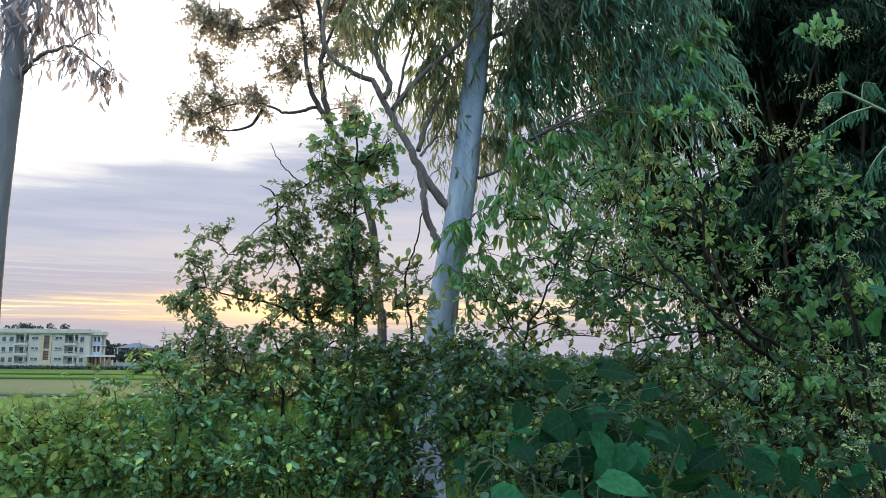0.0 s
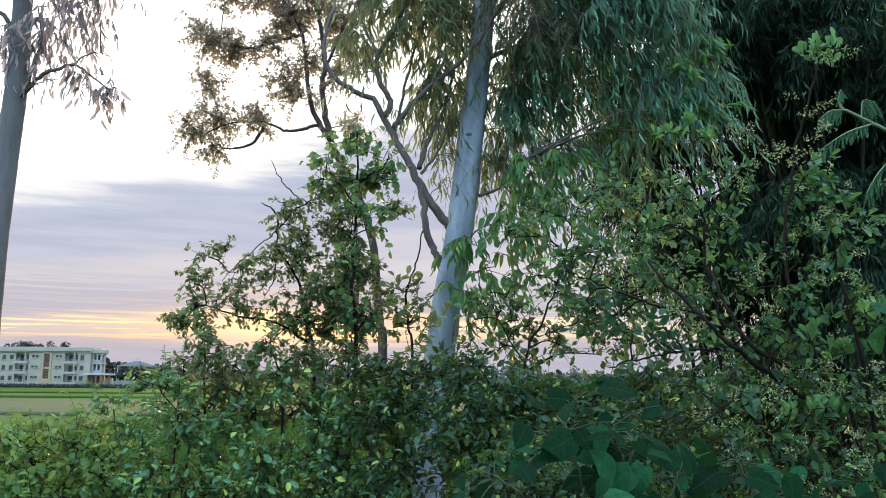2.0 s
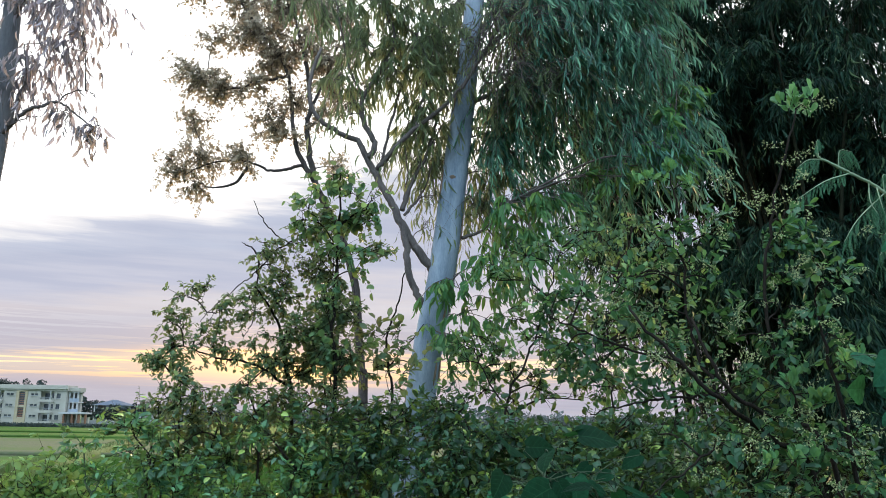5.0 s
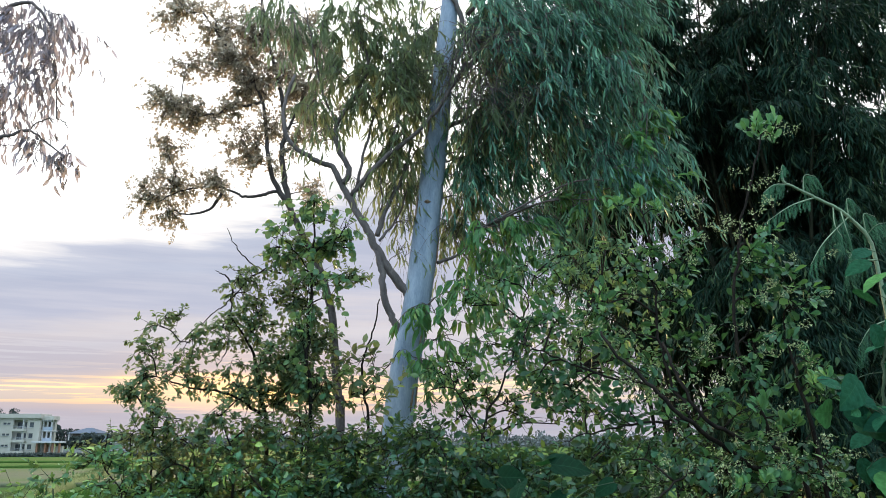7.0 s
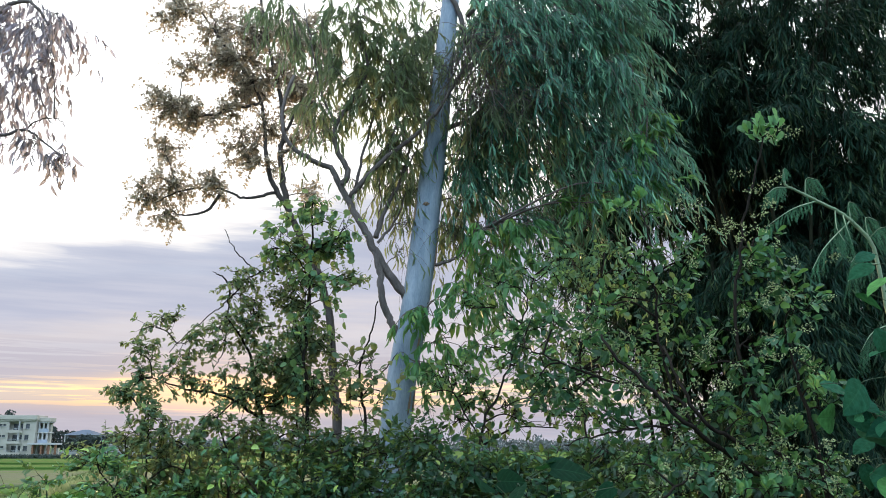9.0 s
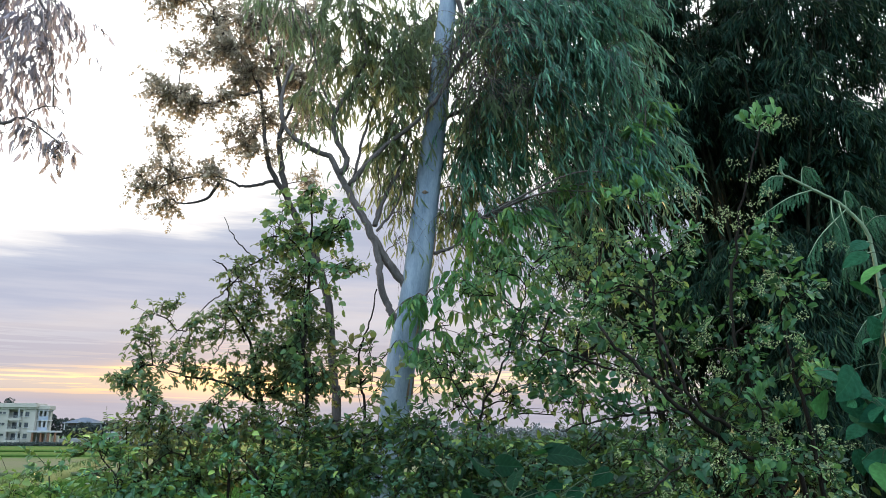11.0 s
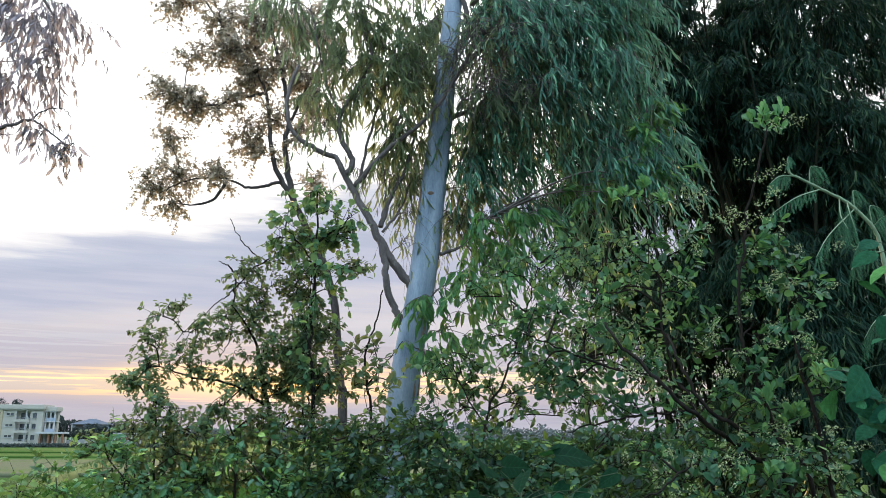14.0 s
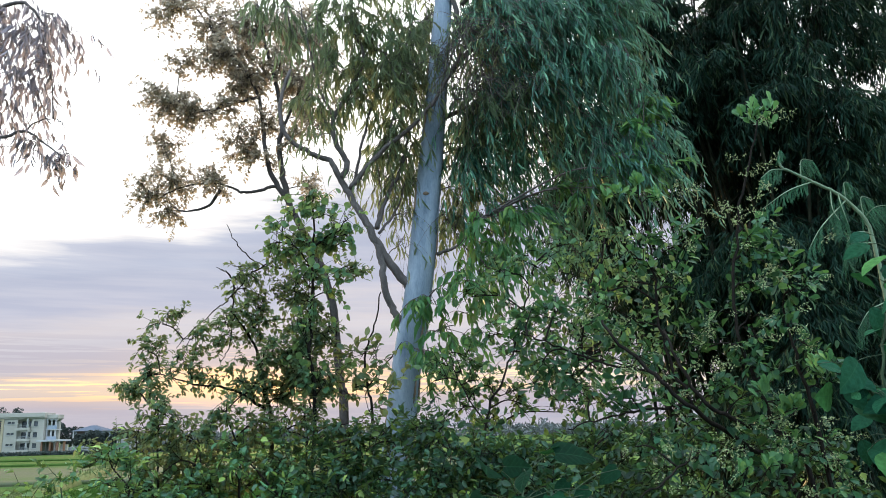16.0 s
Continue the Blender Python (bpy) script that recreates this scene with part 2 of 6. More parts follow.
def broad_material(name, stops):
    """Broad blade with paler midrib and side veins, puckered between them."""
    m, nt, b = principled(name)
    tc = nt.nodes.new("ShaderNodeTexCoord").outputs["Object"]
    sep = nt.nodes.new("ShaderNodeSeparateXYZ")
    nt.links.new(tc, sep.inputs[0])
    ax = math_node(nt, "ABSOLUTE", sep.outputs[0])
    saw = math_node(nt, "FRACT", math_node(nt, "MULTIPLY", math_node(nt, "SUBTRACT", sep.outputs[1], math_node(nt, "MULTIPLY", ax, 0.75)), 6.0))
    tri = math_node(nt, "ABSOLUTE", math_node(nt, "SUBTRACT", saw, 0.5))
    side = math_node(nt, "SUBTRACT", 1.0, math_node(nt, "MULTIPLY", tri, 14.0), True)
    rib = math_node(nt, "SUBTRACT", 1.0, math_node(nt, "MULTIPLY", ax, 60.0), True)
    vein = math_node(nt, "MAXIMUM", math_node(nt, "MULTIPLY", side, 0.6), rib)
    rnd = nt.nodes.new("ShaderNodeObjectInfo").outputs["Random"]
    base = ramp(nt, stops)
    nt.links.new(rnd, base.inputs[0])
    n = noise_node(nt, tc, 6.0, 4.0)
    tone = ramp(nt, [(0.3, (0.6, 0.6, 0.6)), (0.7, (1.35, 1.35, 1.35))])
    nt.links.new(n, tone.inputs[0])
    col = mix_rgb(nt, 1.0, base.outputs[0], tone.outputs[0], "MULTIPLY")
    col = mix_rgb(nt, math_node(nt, "MULTIPLY", vein, 0.45), col, (0.040, 0.125, 0.060))
    nt.links.new(col, b.inputs["Base Color"])
    b.inputs["Roughness"].default_value, b.inputs["Specular IOR Level"].default_value = 0.6, 0.03
    bp = nt.nodes.new("ShaderNodeBump")
    bp.inputs["Strength"].default_value, bp.inputs["Distance"].default_value = 0.25, 0.01
    nt.links.new(math_node(nt, "ADD", math_node(nt, "MULTIPLY", vein, -0.4), math_node(nt, "MULTIPLY", tri, 0.5)), bp.inputs["Height"])
    nt.links.new(bp.outputs[0], b.inputs["Normal"])
    tr = nt.nodes.new("ShaderNodeBsdfTranslucent")
    tr.inputs[0].default_value = (0.035, 0.14, 0.035, 1)
    mx = nt.nodes.new("ShaderNodeMixShader")
    mx.inputs[0].default_value = 0.2
    nt.links.new(b.outputs[0], mx.inputs[1])
    nt.links.new(tr.outputs[0], mx.inputs[2])
    nt.links.new(mx.outputs[0], nt.nodes["Material Output"].inputs[0])
    return m


# dark green lowered further for shade under the shrubs, few leaves as if lit
M_BIG = broad_material("shaded_broad_leaf", [(0.0, (0.003, 0.015, 0.009)), (0.60, (0.006, 0.034, 0.016)), (0.82, (0.012, 0.070, 0.032)), (0.97, (0.016, 0.090, 0.040)), (1.0, (0.018, 0.094, 0.040))])
M_BIG_VINE = broad_material("vine_broad_leaf", [(0.0, (0.010, 0.056, 0.034)), (0.6, (0.020, 0.098, 0.050)), (0.88, (0.040, 0.155, 0.062)), (1.0, (0.085, 0.22, 0.055))])


def ground_material():
    m, nt, b = principled("field_and_verge")
    tc = nt.nodes.new("ShaderNodeTexCoord").outputs["Object"]
    sep = nt.nodes.new("ShaderNodeSeparateXYZ")
    nt.links.new(tc, sep.inputs[0])
    n1 = noise_node(nt, scaled(nt, tc, (0.05, 0.12, 1)), 1.0, 5.0)
    n2 = noise_node(nt, tc, 3.0, 5.0)
    n3 = noise_node(nt, scaled(nt, tc, (0.02, 0.16, 1), (5, 3, 0)), 1.0, 5.0)
    green = ramp(nt, [(0.30, (0.030, 0.064, 0.014)), (0.52, (0.050, 0.096, 0.022)), (0.72, (0.085, 0.130, 0.040))])
    f = math_node(nt, "ADD", math_node(nt, "MULTIPLY", n1, 0.6), math_node(nt, "MULTIPLY", n2, 0.4))
    nt.links.new(f, green.inputs[0])
    soil = ramp(nt, [(0.34, (0.050, 0.070, 0.034)), (0.48, (0.092, 0.100, 0.064)), (0.60, (0.070, 0.100, 0.042))])
    nt.links.new(math_node(nt, "ADD", math_node(nt, "MULTIPLY", n3, 0.65), math_node(nt, "MULTIPLY", n2, 0.35)), soil.inputs[0])
    # one fallow plot of the field, between its bunds
    yy = math_node(nt, "ADD", sep.outputs[1], math_node(nt, "MULTIPLY", math_node(nt, "SUBTRACT", n1, 0.5), 26.0))
    plot = ramp(nt, [(0.0, (0, 0, 0)), (0.485, (0, 0, 0)), (0.505, (1, 1, 1)), (0.86, (1, 1, 1)), (0.89, (0, 0, 0))])
    nt.links.new(math_node(nt, "MULTIPLY", yy, 0.01), plot.inputs[0])
    col = mix_rgb(nt, plot.outputs[0], green.outputs[0], soil.outputs[0])
    # bare, leaf-strewn verge near the road
    verge = ramp(nt, [(0.0, (1, 1, 1)), (0.085, (1, 1, 1)), (0.11, (0, 0, 0))])
    nt.links.new(math_node(nt, "MULTIPLY", sep.outputs[1], 0.01), verge.inputs[0])
    earth = ramp(nt, [(0.35, (0.030, 0.030, 0.016)), (0.65, (0.075, 0.070, 0.036))])
    nt.links.new(n2, earth.inputs[0])
    col = mix_rgb(nt, verge.outputs[0], col, earth.outputs[0])
    nt.links.new(col, b.inputs["Base Color"])
    b.inputs["Roughness"].default_value = 0.95
    b.inputs["Specular IOR Level"].default_value = 0.02
    bp = nt.nodes.new("ShaderNodeBump")
    bp.inputs["Strength"].default_value, bp.inputs["Distance"].default_value = 0.6, 0.1
    nt.links.new(n2, bp.inputs["Height"])
    nt.links.new(bp.outputs[0], b.inputs["Normal"])
    return m


M_GROUND = ground_material()
M_WATER = surface_material("field_water", (0.030, 0.036, 0.030), (0.055, 0.060, 0.050), 1.5, 0.06, 0.03, 5.0, (1, 1, 1), None, 0.0, 0.9)
M_DYKE = surface_material("dry_grass", (0.075, 0.115, 0.036), (0.150, 0.180, 0.075), 1.2, 0.9, 0.3, 9.0, (1, 1, 1), (0.20, 0.20, 0.11), 0.0, 0.05)
M_WALL = surface_material("cream_render", (0.33, 0.315, 0.28), (0.385, 0.368, 0.325), 0.5, 0.85, 0.05, 9.0)
M_WALL_TAN = surface_material("tan_render", (0.33, 0.28, 0.19), (0.40, 0.34, 0.23), 0.6, 0.85, 0.05, 9.0)
M_TRIM = surface_material("white_render", (0.34, 0.345, 0.35), (0.40, 0.405, 0.41), 0.7, 0.8, 0.05, 9.0)
M_RECESS = surface_material("shaded_balcony_render", (0.50, 0.48, 0.43), (0.58, 0.56, 0.50), 0.7, 0.85, 0.05, 9.0)
M_FRAME = surface_material("dark_window_frame", (0.05, 0.055, 0.06), (0.09, 0.09, 0.09), 4.0, 0.5, 0.0)
M_DOOR = surface_material("brown_door_paint", (0.16, 0.075, 0.045), (0.24, 0.12, 0.07), 2.0, 0.6, 0.1)
M_ROOF_BLUE = surface_material("blue_grey_roof_sheet", (0.060, 0.080, 0.110), (0.095, 0.120, 0.160), 0.8, 0.8, 0.1, 9.0, (1, 1, 1), None, 0.0, 0.1)
M_WALL_BLUE = surface_material("pale_blue_render", (0.24, 0.29, 0.36), (0.30, 0.34, 0.40), 0.8, 0.8, 0.05)
M_CONCRETE = surface_material("weathered_concrete", (0.22, 0.23, 0.24), (0.32, 0.33, 0.34), 0.8, 0.9, 0.2)
M_STEEL = surface_material("galvanised_steel", (0.30, 0.31, 0.32), (0.42, 0.43, 0.44), 3.0, 0.5, 0.1, 6.0, (1, 1, 1), None, 0.6)


def glass_material():
    m, nt, b = principled("dark_window_glass")
    n = noise_node(nt, nt.nodes.new("ShaderNodeTexCoord").outputs["Object"], 0.7, 2.0)
    r = ramp(nt, [(0.35, (0.045, 0.055, 0.065)), (0.65, (0.085, 0.095, 0.105))])
    nt.links.new(n, r.inputs[0])
    nt.links.new(r.outputs[0], b.inputs["Base Color"])
    b.inputs["Roughness"].default_value = 0.08
    return m


M_GLASS = glass_material()


# ---------------------------------------------------------------- mesh tools
class Soup:
    """Collects triangles for one mesh."""

    def __init__(self):
        self.v, self.t, self.n = [], [], 0

    def add(self, v, t):
        self.v.append(np.asarray(v, np.float32))
        self.t.append(np.asarray(t, np.int32) + self.n)
        self.n += len(v)

    def tube(self, pts, radii, sides=5, wobble=0.0, rng=None):
        p = np.asarray(pts, float)
        k = len(p)
        d = np.gradient(p, axis=0)
        d /= np.linalg.norm(d, axis=1)[:, None] + 1e-9
        ref = np.array([1.0, 0.0, 0.0]) if abs(d[:, 0]).mean() < 0.8 else np.array([0.0, 1.0, 0.0])
        a = np.cross(d, ref)
        a /= np.linalg.norm(a, axis=1)[:, None] + 1e-9
        b = np.cross(d, a)
        ang = np.arange(sides) / sides * 2 * np.pi
        r = np.asarray(radii, float)[:, None] * np.ones(sides)
        if wobble and rng is not None:
            r = r * (1 + wobble * rng.normal(size=r.shape))
        ring = p[:, None, :] + r[..., None] * (np.cos(ang)[None, :, None] * a[:, None, :] + np.sin(ang)[None, :, None] * b[:, None, :])
        i = np.arange(k - 1)[:, None] * sides
        j = np.arange(sides)[None, :]
        q = (j + 1) % sides
        t1 = np.stack([i + j, i + q, i + sides + q], -1).reshape(-1, 3)
        t2 = np.stack([i + j, i + sides + q, i + sides + j], -1).reshape(-1, 3)
        caps = np.array([[0, s + 1, s] for s in range(1, sides - 1)] + [[(k - 1) * sides, (k - 1) * sides + s, (k - 1) * sides + s + 1] for s in range(1, sides - 1)])
        self.add(ring.reshape(-1, 3), np.concatenate([t1, t2, caps]))

    def leaves(self, tmpl, pos, way, nrm, length, width):
        """Many copies of one blade: way is the direction of the midrib, nrm roughly the face's normal."""
        tv, tt = tmpl
        pos, way, nrm = (np.asarray(a, float) for a in (pos, way, nrm))
        way = way / (np.linalg.norm(way, axis=1)[:, None] + 1e-9)
        side = np.cross(way, nrm)
        side /= np.linalg.norm(side, axis=1)[:, None] + 1e-9
        up = np.cross(side, way)
        L = np.asarray(length, float)[:, None, None]
        W = np.asarray(width, float)[:, None, None]
        v = pos[:, None, :] + W * tv[None, :, 0:1] * side[:, None, :] + L * tv[None, :, 1:2] * way[:, None, :] + L * tv[None, :, 2:3] * up[:, None, :]
        n, k = len(pos), len(tv)
        t = tt[None] + (np.arange(n) * k)[:, None, None]
        self.add(v.reshape(-1, 3), t.reshape(-1, 3))

    def mesh(self, name, material, smooth=True):
        me = bpy.data.meshes.new(name)
        v, t = np.concatenate(self.v), np.concatenate(self.t)
        me.vertices.add(len(v))
        me.vertices.foreach_set("co", v.ravel())
        me.loops.add(t.size)
        me.loops.foreach_set("vertex_index", t.ravel())
        me.polygons.add(len(t))
        me.polygons.foreach_set("loop_start", np.arange(len(t), dtype=np.int32) * 3)
        me.polygons.foreach_set("use_smooth", np.full(len(t), smooth))
        me.update(calc_edges=True)
        me.materials.append(material)
        return me


def blade(rows, fold=0.15, curl=0.15):
    """A leaf of unit length along y: rows of (y, half width); pointed ends."""
    v = [(0, 0, 0)]
    for y, w in rows:
        z = -curl * y * y
        v += [(-w, y, z + fold * w), (0, y, z), (w, y, z + fold * w)]
    v.append((0, 1, -curl))
    k = len(rows)
    t = [(0, 2, 1), (0, 3, 2)]
    for i in range(k - 1):
        a, b = 1 + 3 * i, 4 + 3 * i
        t += [(a, a + 1, b + 1), (a, b + 1, b), (a + 1, a + 2, b + 2), (a + 1, b + 2, b + 1)]
    e, a = len(v) - 1, 1 + 3 * (k - 1)
    t += [(a, a + 1, e), (a + 1, a + 2, e)]
    return np.array(v, float), np.array(t)


LANCE = blade([(0.25, 0.42), (0.6, 0.40)], 0.2, 0.22)
OVAL = blade([(0.3, 0.42), (0.68, 0.44)], 0.25, 0.15)
ROUND = blade([(0.18, 0.40), (0.5, 0.52), (0.82, 0.36)], 0.2, 0.12)
OBOVATE = blade([(0.3, 0.24), (0.66, 0.46), (0.88, 0.36)], 0.2, 0.12)
SLIM = blade([(0.42, 0.45)], 0.2, 0.25)
NEEDLE = blade([(0.4, 0.5)], 0.1, 0.3)


def thing(name, base, label, category, group="", kind=""):
    ob = new(name)
    ob.location = base
    ob.empty_display_size = 0.2
    return tagged(ob, label, category, group, kind)


def part_mesh(name, me, parent, label="", kind="", top=None):
    """A mesh in world coordinates as a part of a thing (or of a part of it)."""
    ob = new(name, me)
    ob.parent = parent
    if parent.parent is None and parent.data is None:
        ob.location = -Vector(parent.location)
    return tagged(ob, label, "", "", kind)


def part(name, bm, material, parent, label=""):
    me = bpy.data.meshes.new(name)
    bm.to_mesh(me)
    bm.free()
    me.materials.append(material)
    return part_mesh(name, me, parent, label)


def smooth_line(pts, per=6):
    """Catmull-Rom through the points."""
    p = np.asarray(pts, float)
    p = np.vstack([2 * p[0] - p[1], p, 2 * p[-1] - p[-2]])
    out = []
    u = np.linspace(0, 1, per, endpoint=False)[:, None]
    for i in range(1, len(p) - 2):
        a, b, c, d = p[i - 1:i + 3]
        out.append(0.5 * (2 * b + (c - a) * u + (2 * a - 5 * b + 4 * c - d) * u ** 2 + (3 * b - a - 3 * c + d) * u ** 3))
    out.append(p[-2][None])
    return np.concatenate(out)


def unit(v):
    v = np.asarray(v, float)
    return v / (np.linalg.norm(v) + 1e-9)


def limb(wood, pts, r0, r1, rng, sides=7, per=6, rough=0.005):
    line = smooth_line(pts, per)
    if rough:
        line[1:-1] += rng.normal(size=(len(line) - 2, 3)) * rough
    wood.tube(line, np.linspace(r0, r1, len(line)), sides)
    return line


def spec(leaf=OVAL, length=0.06, width=0.035, sub=10, twigs=6, twig=0.25, per_twig=9, droop=0.2, hang=0.2, wind=(0, 0, 0), spread=0.9, thick=0.004, vary=0.3, flat=0.55):
    return dict(leaf=leaf, length=length, width=width, sub=sub, twigs=twigs, twig=twig, per_twig=per_twig, droop=droop, hang=hang,
                wind=np.array(wind, float), spread=spread, thick=thick, vary=vary, flat=flat)


def leafy_twig(wood, leaf, rng, start, way, length, s):
    """One twig that bends under its weight, leaves set alternately along it."""
    k = 4
    u = np.linspace(0, 1, k + 1)[:, None]
    pull = np.array([0, 0, -1.0]) * s["droop"] + s["wind"]
    line = start + way * u * length + pull * (u ** 2) * length
    wood.tube(line, np.linspace(s["thick"], s["thick"] * 0.35, k + 1), 3)
    n = max(2, int(s["per_twig"] * rng.uniform(0.7, 1.3)))
    f = np.sort(rng.uniform(0.12, 1.0, n))
    f[-1] = 1.0
    pos = start + way * f[:, None] * length + pull * (f ** 2)[:, None] * length
    tangent = unit(way + pull)
    rad = rng.normal(size=(n, 3))
    rad -= (rad @ tangent)[:, None] * tangent
    rad /= np.linalg.norm(rad, axis=1)[:, None] + 1e-9
    rad[:, 2] *= min(1.0, s["flat"] / 0.55)
    d = tangent * 0.45 + rad * s["spread"] + np.array([0, 0, -1.0]) * s["hang"] + s["wind"] * 0.8
    nrm = rng.normal(size=(n, 3)) * s["flat"] + np.array([0, 0, 1.0]) * (1.0 - min(1.0, s["hang"] * 0.6))
    L = s["length"] * (1 + s["vary"] * rng.uniform(-1, 1, n))
    leaf.leaves(s["leaf"], pos, d, nrm, L, L * s["width"] / s["length"] * rng.uniform(0.85, 1.15, n))


def clump(wood, leaf, rng, skeleton, centre, rx, rz, s, ry=None, join=0.012):
    """A spray of foliage round centre, carried by a branch from the nearest point of the skeleton."""
    c = np.array(centre, float)
    ry = ry or rx
    d = np.linalg.norm(skeleton - c, axis=1) + np.maximum(0, skeleton[:, 2] - c[2]) * (0.3 if s["hang"] > 0.6 else 1.2)
    a = skeleton[int(np.argmin(d))]
    span = np.linalg.norm(c - a)
    midp = (a + c) / 2 + np.array([0, 0, 0.12 * span]) + rng.normal(size=3) * 0.06 * span
    line = smooth_line([a, midp, c], 5)
    r0 = min(join, 0.004 + 0.008 * span)
    wood.tube(line, np.linspace(r0, 0.004, len(line)), 5)
    n = max(3, int(round(s["sub"] * rx * rz / 0.16)))
    for _ in range(n):
        q = rng.normal(size=3)
        q *= rng.uniform(0.25, 1.0) ** 0.6 / np.linalg.norm(q)
        tip = c + q * np.array([rx, ry, rz])
        root = line[int(rng.integers(len(line) // 2, len(line)))]
        m2 = (root + tip) / 2 + rng.normal(size=3) * 0.05 + np.array([0, 0, 0.04])
        sub = smooth_line([root, m2, tip], 3)
        wood.tube(sub, np.linspace(0.004, 0.002, len(sub)) * (s["thick"] / 0.004), 3)
        out = unit(tip - root)
        for _ in range(s["twigs"]):
            at = sub[int(rng.integers(1, len(sub)))]
            w = unit(out * 0.6 + rng.normal(size=3) * 0.6)
            leafy_twig(wood, leaf, rng, at, w, s["twig"] * rng.uniform(0.6, 1.25), s)


def ground_height(x, y):
    """Level verge, then the bank down to the field, which falls away gently."""
    t = min(1.0, max(0.0, (y - 4.0) / 6.0))
    return -0.9 * t * t * (3 - 2 * t) - 0.0045 * min(290.0, max(0.0, y - 10.0))


def plant(name, label, category, stems, clumps, s, leaf_mat, wood_mat, seed, r0=0.03, r1=0.008, group="", leaf_part="foliage", sides=7, extra=None, stem_part="stem", join=0.012, shoots=0):
    """A tree or shrub: stems given as lines, foliage as clumps (x, y, z, width, height)."""
    rng = np.random.default_rng(seed)
    base = Vector(stems[0][0])
    ob = thing(name, base, label, category, group)
    wood, leaf = Soup(), Soup()
    bones = []
    for i, st in enumerate(stems):
        w = Soup()
        f = (1.0, 0.6, 0.36)[min(i, 2)]
        bones.append(limb(w, st, r0 * f, r1 * f, rng, sides))
        part_mesh(stem_part if i == 0 else "branch", w.mesh("stem", wood_mat), ob)
    skeleton = np.concatenate(bones)
    for cx, cy, cz, rx, rz in clumps:
        clump(wood, leaf, rng, skeleton, (cx, cy, cz), rx, rz, s, join=join)
        for _ in range(shoots):
            up = unit(rng.normal(size=3) * (0.28, 0.28, 0) + (0, 0, 1))
            foot = np.array((cx, cy, cz)) + rng.uniform(-0.8, 0.8, 3) * (rx, rx, rz * 0.4)
            leafy_twig(wood, leaf, rng, foot, up, rng.uniform(0.10, 0.28), {**s, "droop": 0.08, "per_twig": 16, "spread": 1.1})
    part_mesh("twig_work", wood.mesh("twigs", wood_mat), ob, "", "stuff")
    part_mesh(leaf_part, leaf.mesh("leaves", leaf_mat), ob, "", "stuff")
    return ob, skeleton, rng


# ---------------------------------------------------------------- ground
def build_ground():
    xs = np.concatenate([[-3000, -1200, -500, -200, -90], np.arange(-40, 41, 1.0), [90, 200, 500, 1200, 3000]])
    ys = np.concatenate([[-1200, -300, -80, -25, -10], np.arange(-4, 40, 0.8), [45, 60, 80, 100, 130, 170, 220, 300, 500, 1000, 2000, 4000]])
    X, Y = np.meshgrid(xs, ys)
    Z = np.vectorize(ground_height)(X, Y)
    rng = np.random.default_rng(3)
    Z = Z + np.where((abs(X) < 41) & (Y > 2) & (Y < 40), rng.normal(size=Z.shape) * 0.03, 0)
    n, m = X.shape
    g = Soup()
    i = (np.arange(n - 1)[:, None] * m + np.arange(m - 1)[None]).ravel()
    g.add(np.stack([X, Y, Z], -1).reshape(-1, 3), np.concatenate([np.stack([i, i + 1, i + m + 1], 1), np.stack([i, i + m + 1, i + m], 1)]))
    tagged(new("ground", g.mesh("ground", M_GROUND)), "green rice field with a fallow brown plot beyond the verge", "field", "", "structure")
    # bunds between the plots
    b = Soup()
    for y in (50.0, 92.0, 118.0):
        line = [(x, y + rng.normal() * 0.3, ground_height(x, y) + 0.06) for x in np.arange(-150, 120, 6.0)]
        b.tube(line, [0.2] * len(line), 6, 0.15, rng)
    dyke = Soup()
    line = smooth_line([(x, y, ground_height(x, y) - 0.05) for x, y in ((-9.0, 12.0), (-12.6, 19.0), (-14.5, 26.0), (-16.9, 35.5), (-24.8, 65.0), (-29.5, 84.0))], 8)
    dyke.tube(line, [0.62] * len(line), 8, 0.08, rng)
    k = rng.integers(0, len(line) - 1, 9000)
    p = line[k] + (line[k + 1] - line[k]) * rng.uniform(0, 1, 9000)[:, None] + rng.normal(size=(9000, 3)) * (0.45, 0.2, 0)
    p[:, 2] = line[k][:, 2] + 0.6 * np.sqrt(np.maximum(0, 1 - ((p[:, 0] - line[k][:, 0]) / 0.75) ** 2)) - 0.05
    dyke.leaves(NEEDLE, p, rng.normal(size=(9000, 3)) * 0.35 + (0.1, 0, 1), rng.normal(size=(9000, 3)), rng.uniform(0.12, 0.32, 9000), rng.uniform(0.015, 0.03, 9000))
    tagged(new("dyke", dyke.mesh("dyke", M_DYKE)), "pale grassy dyke running out across the rice field", "dyke", "", "stuff")
    pool = Soup()
    a = np.linspace(0, 2 * np.pi, 28, endpoint=False)
    rim = 1 + 0.18 * np.sin(a * 3 + 1) + 0.1 * np.sin(a * 5)
    px, py = -11.4 + 1.1 * np.cos(a) * rim, 28.0 + 0.9 * np.sin(a) * rim
    pool.add(np.concatenate([[(-11.4, 28.0, ground_height(0, 28.0) + 0.1)], np.stack([px, py, np.full(28, ground_height(0, 28.0) + 0.1)], 1)]), [(0, 1 + k, 1 + (k + 1) % 28) for k in range(28)])
    tagged(new("water", pool.mesh("water", M_WATER)), "small pool of still water in the rice field", "pool", "", "structure")
    tagged(new("bund", b.mesh("bund", M_GROUND)), "low grassy earth bunds dividing the rice field", "bund", "", "stuff")


build_ground()

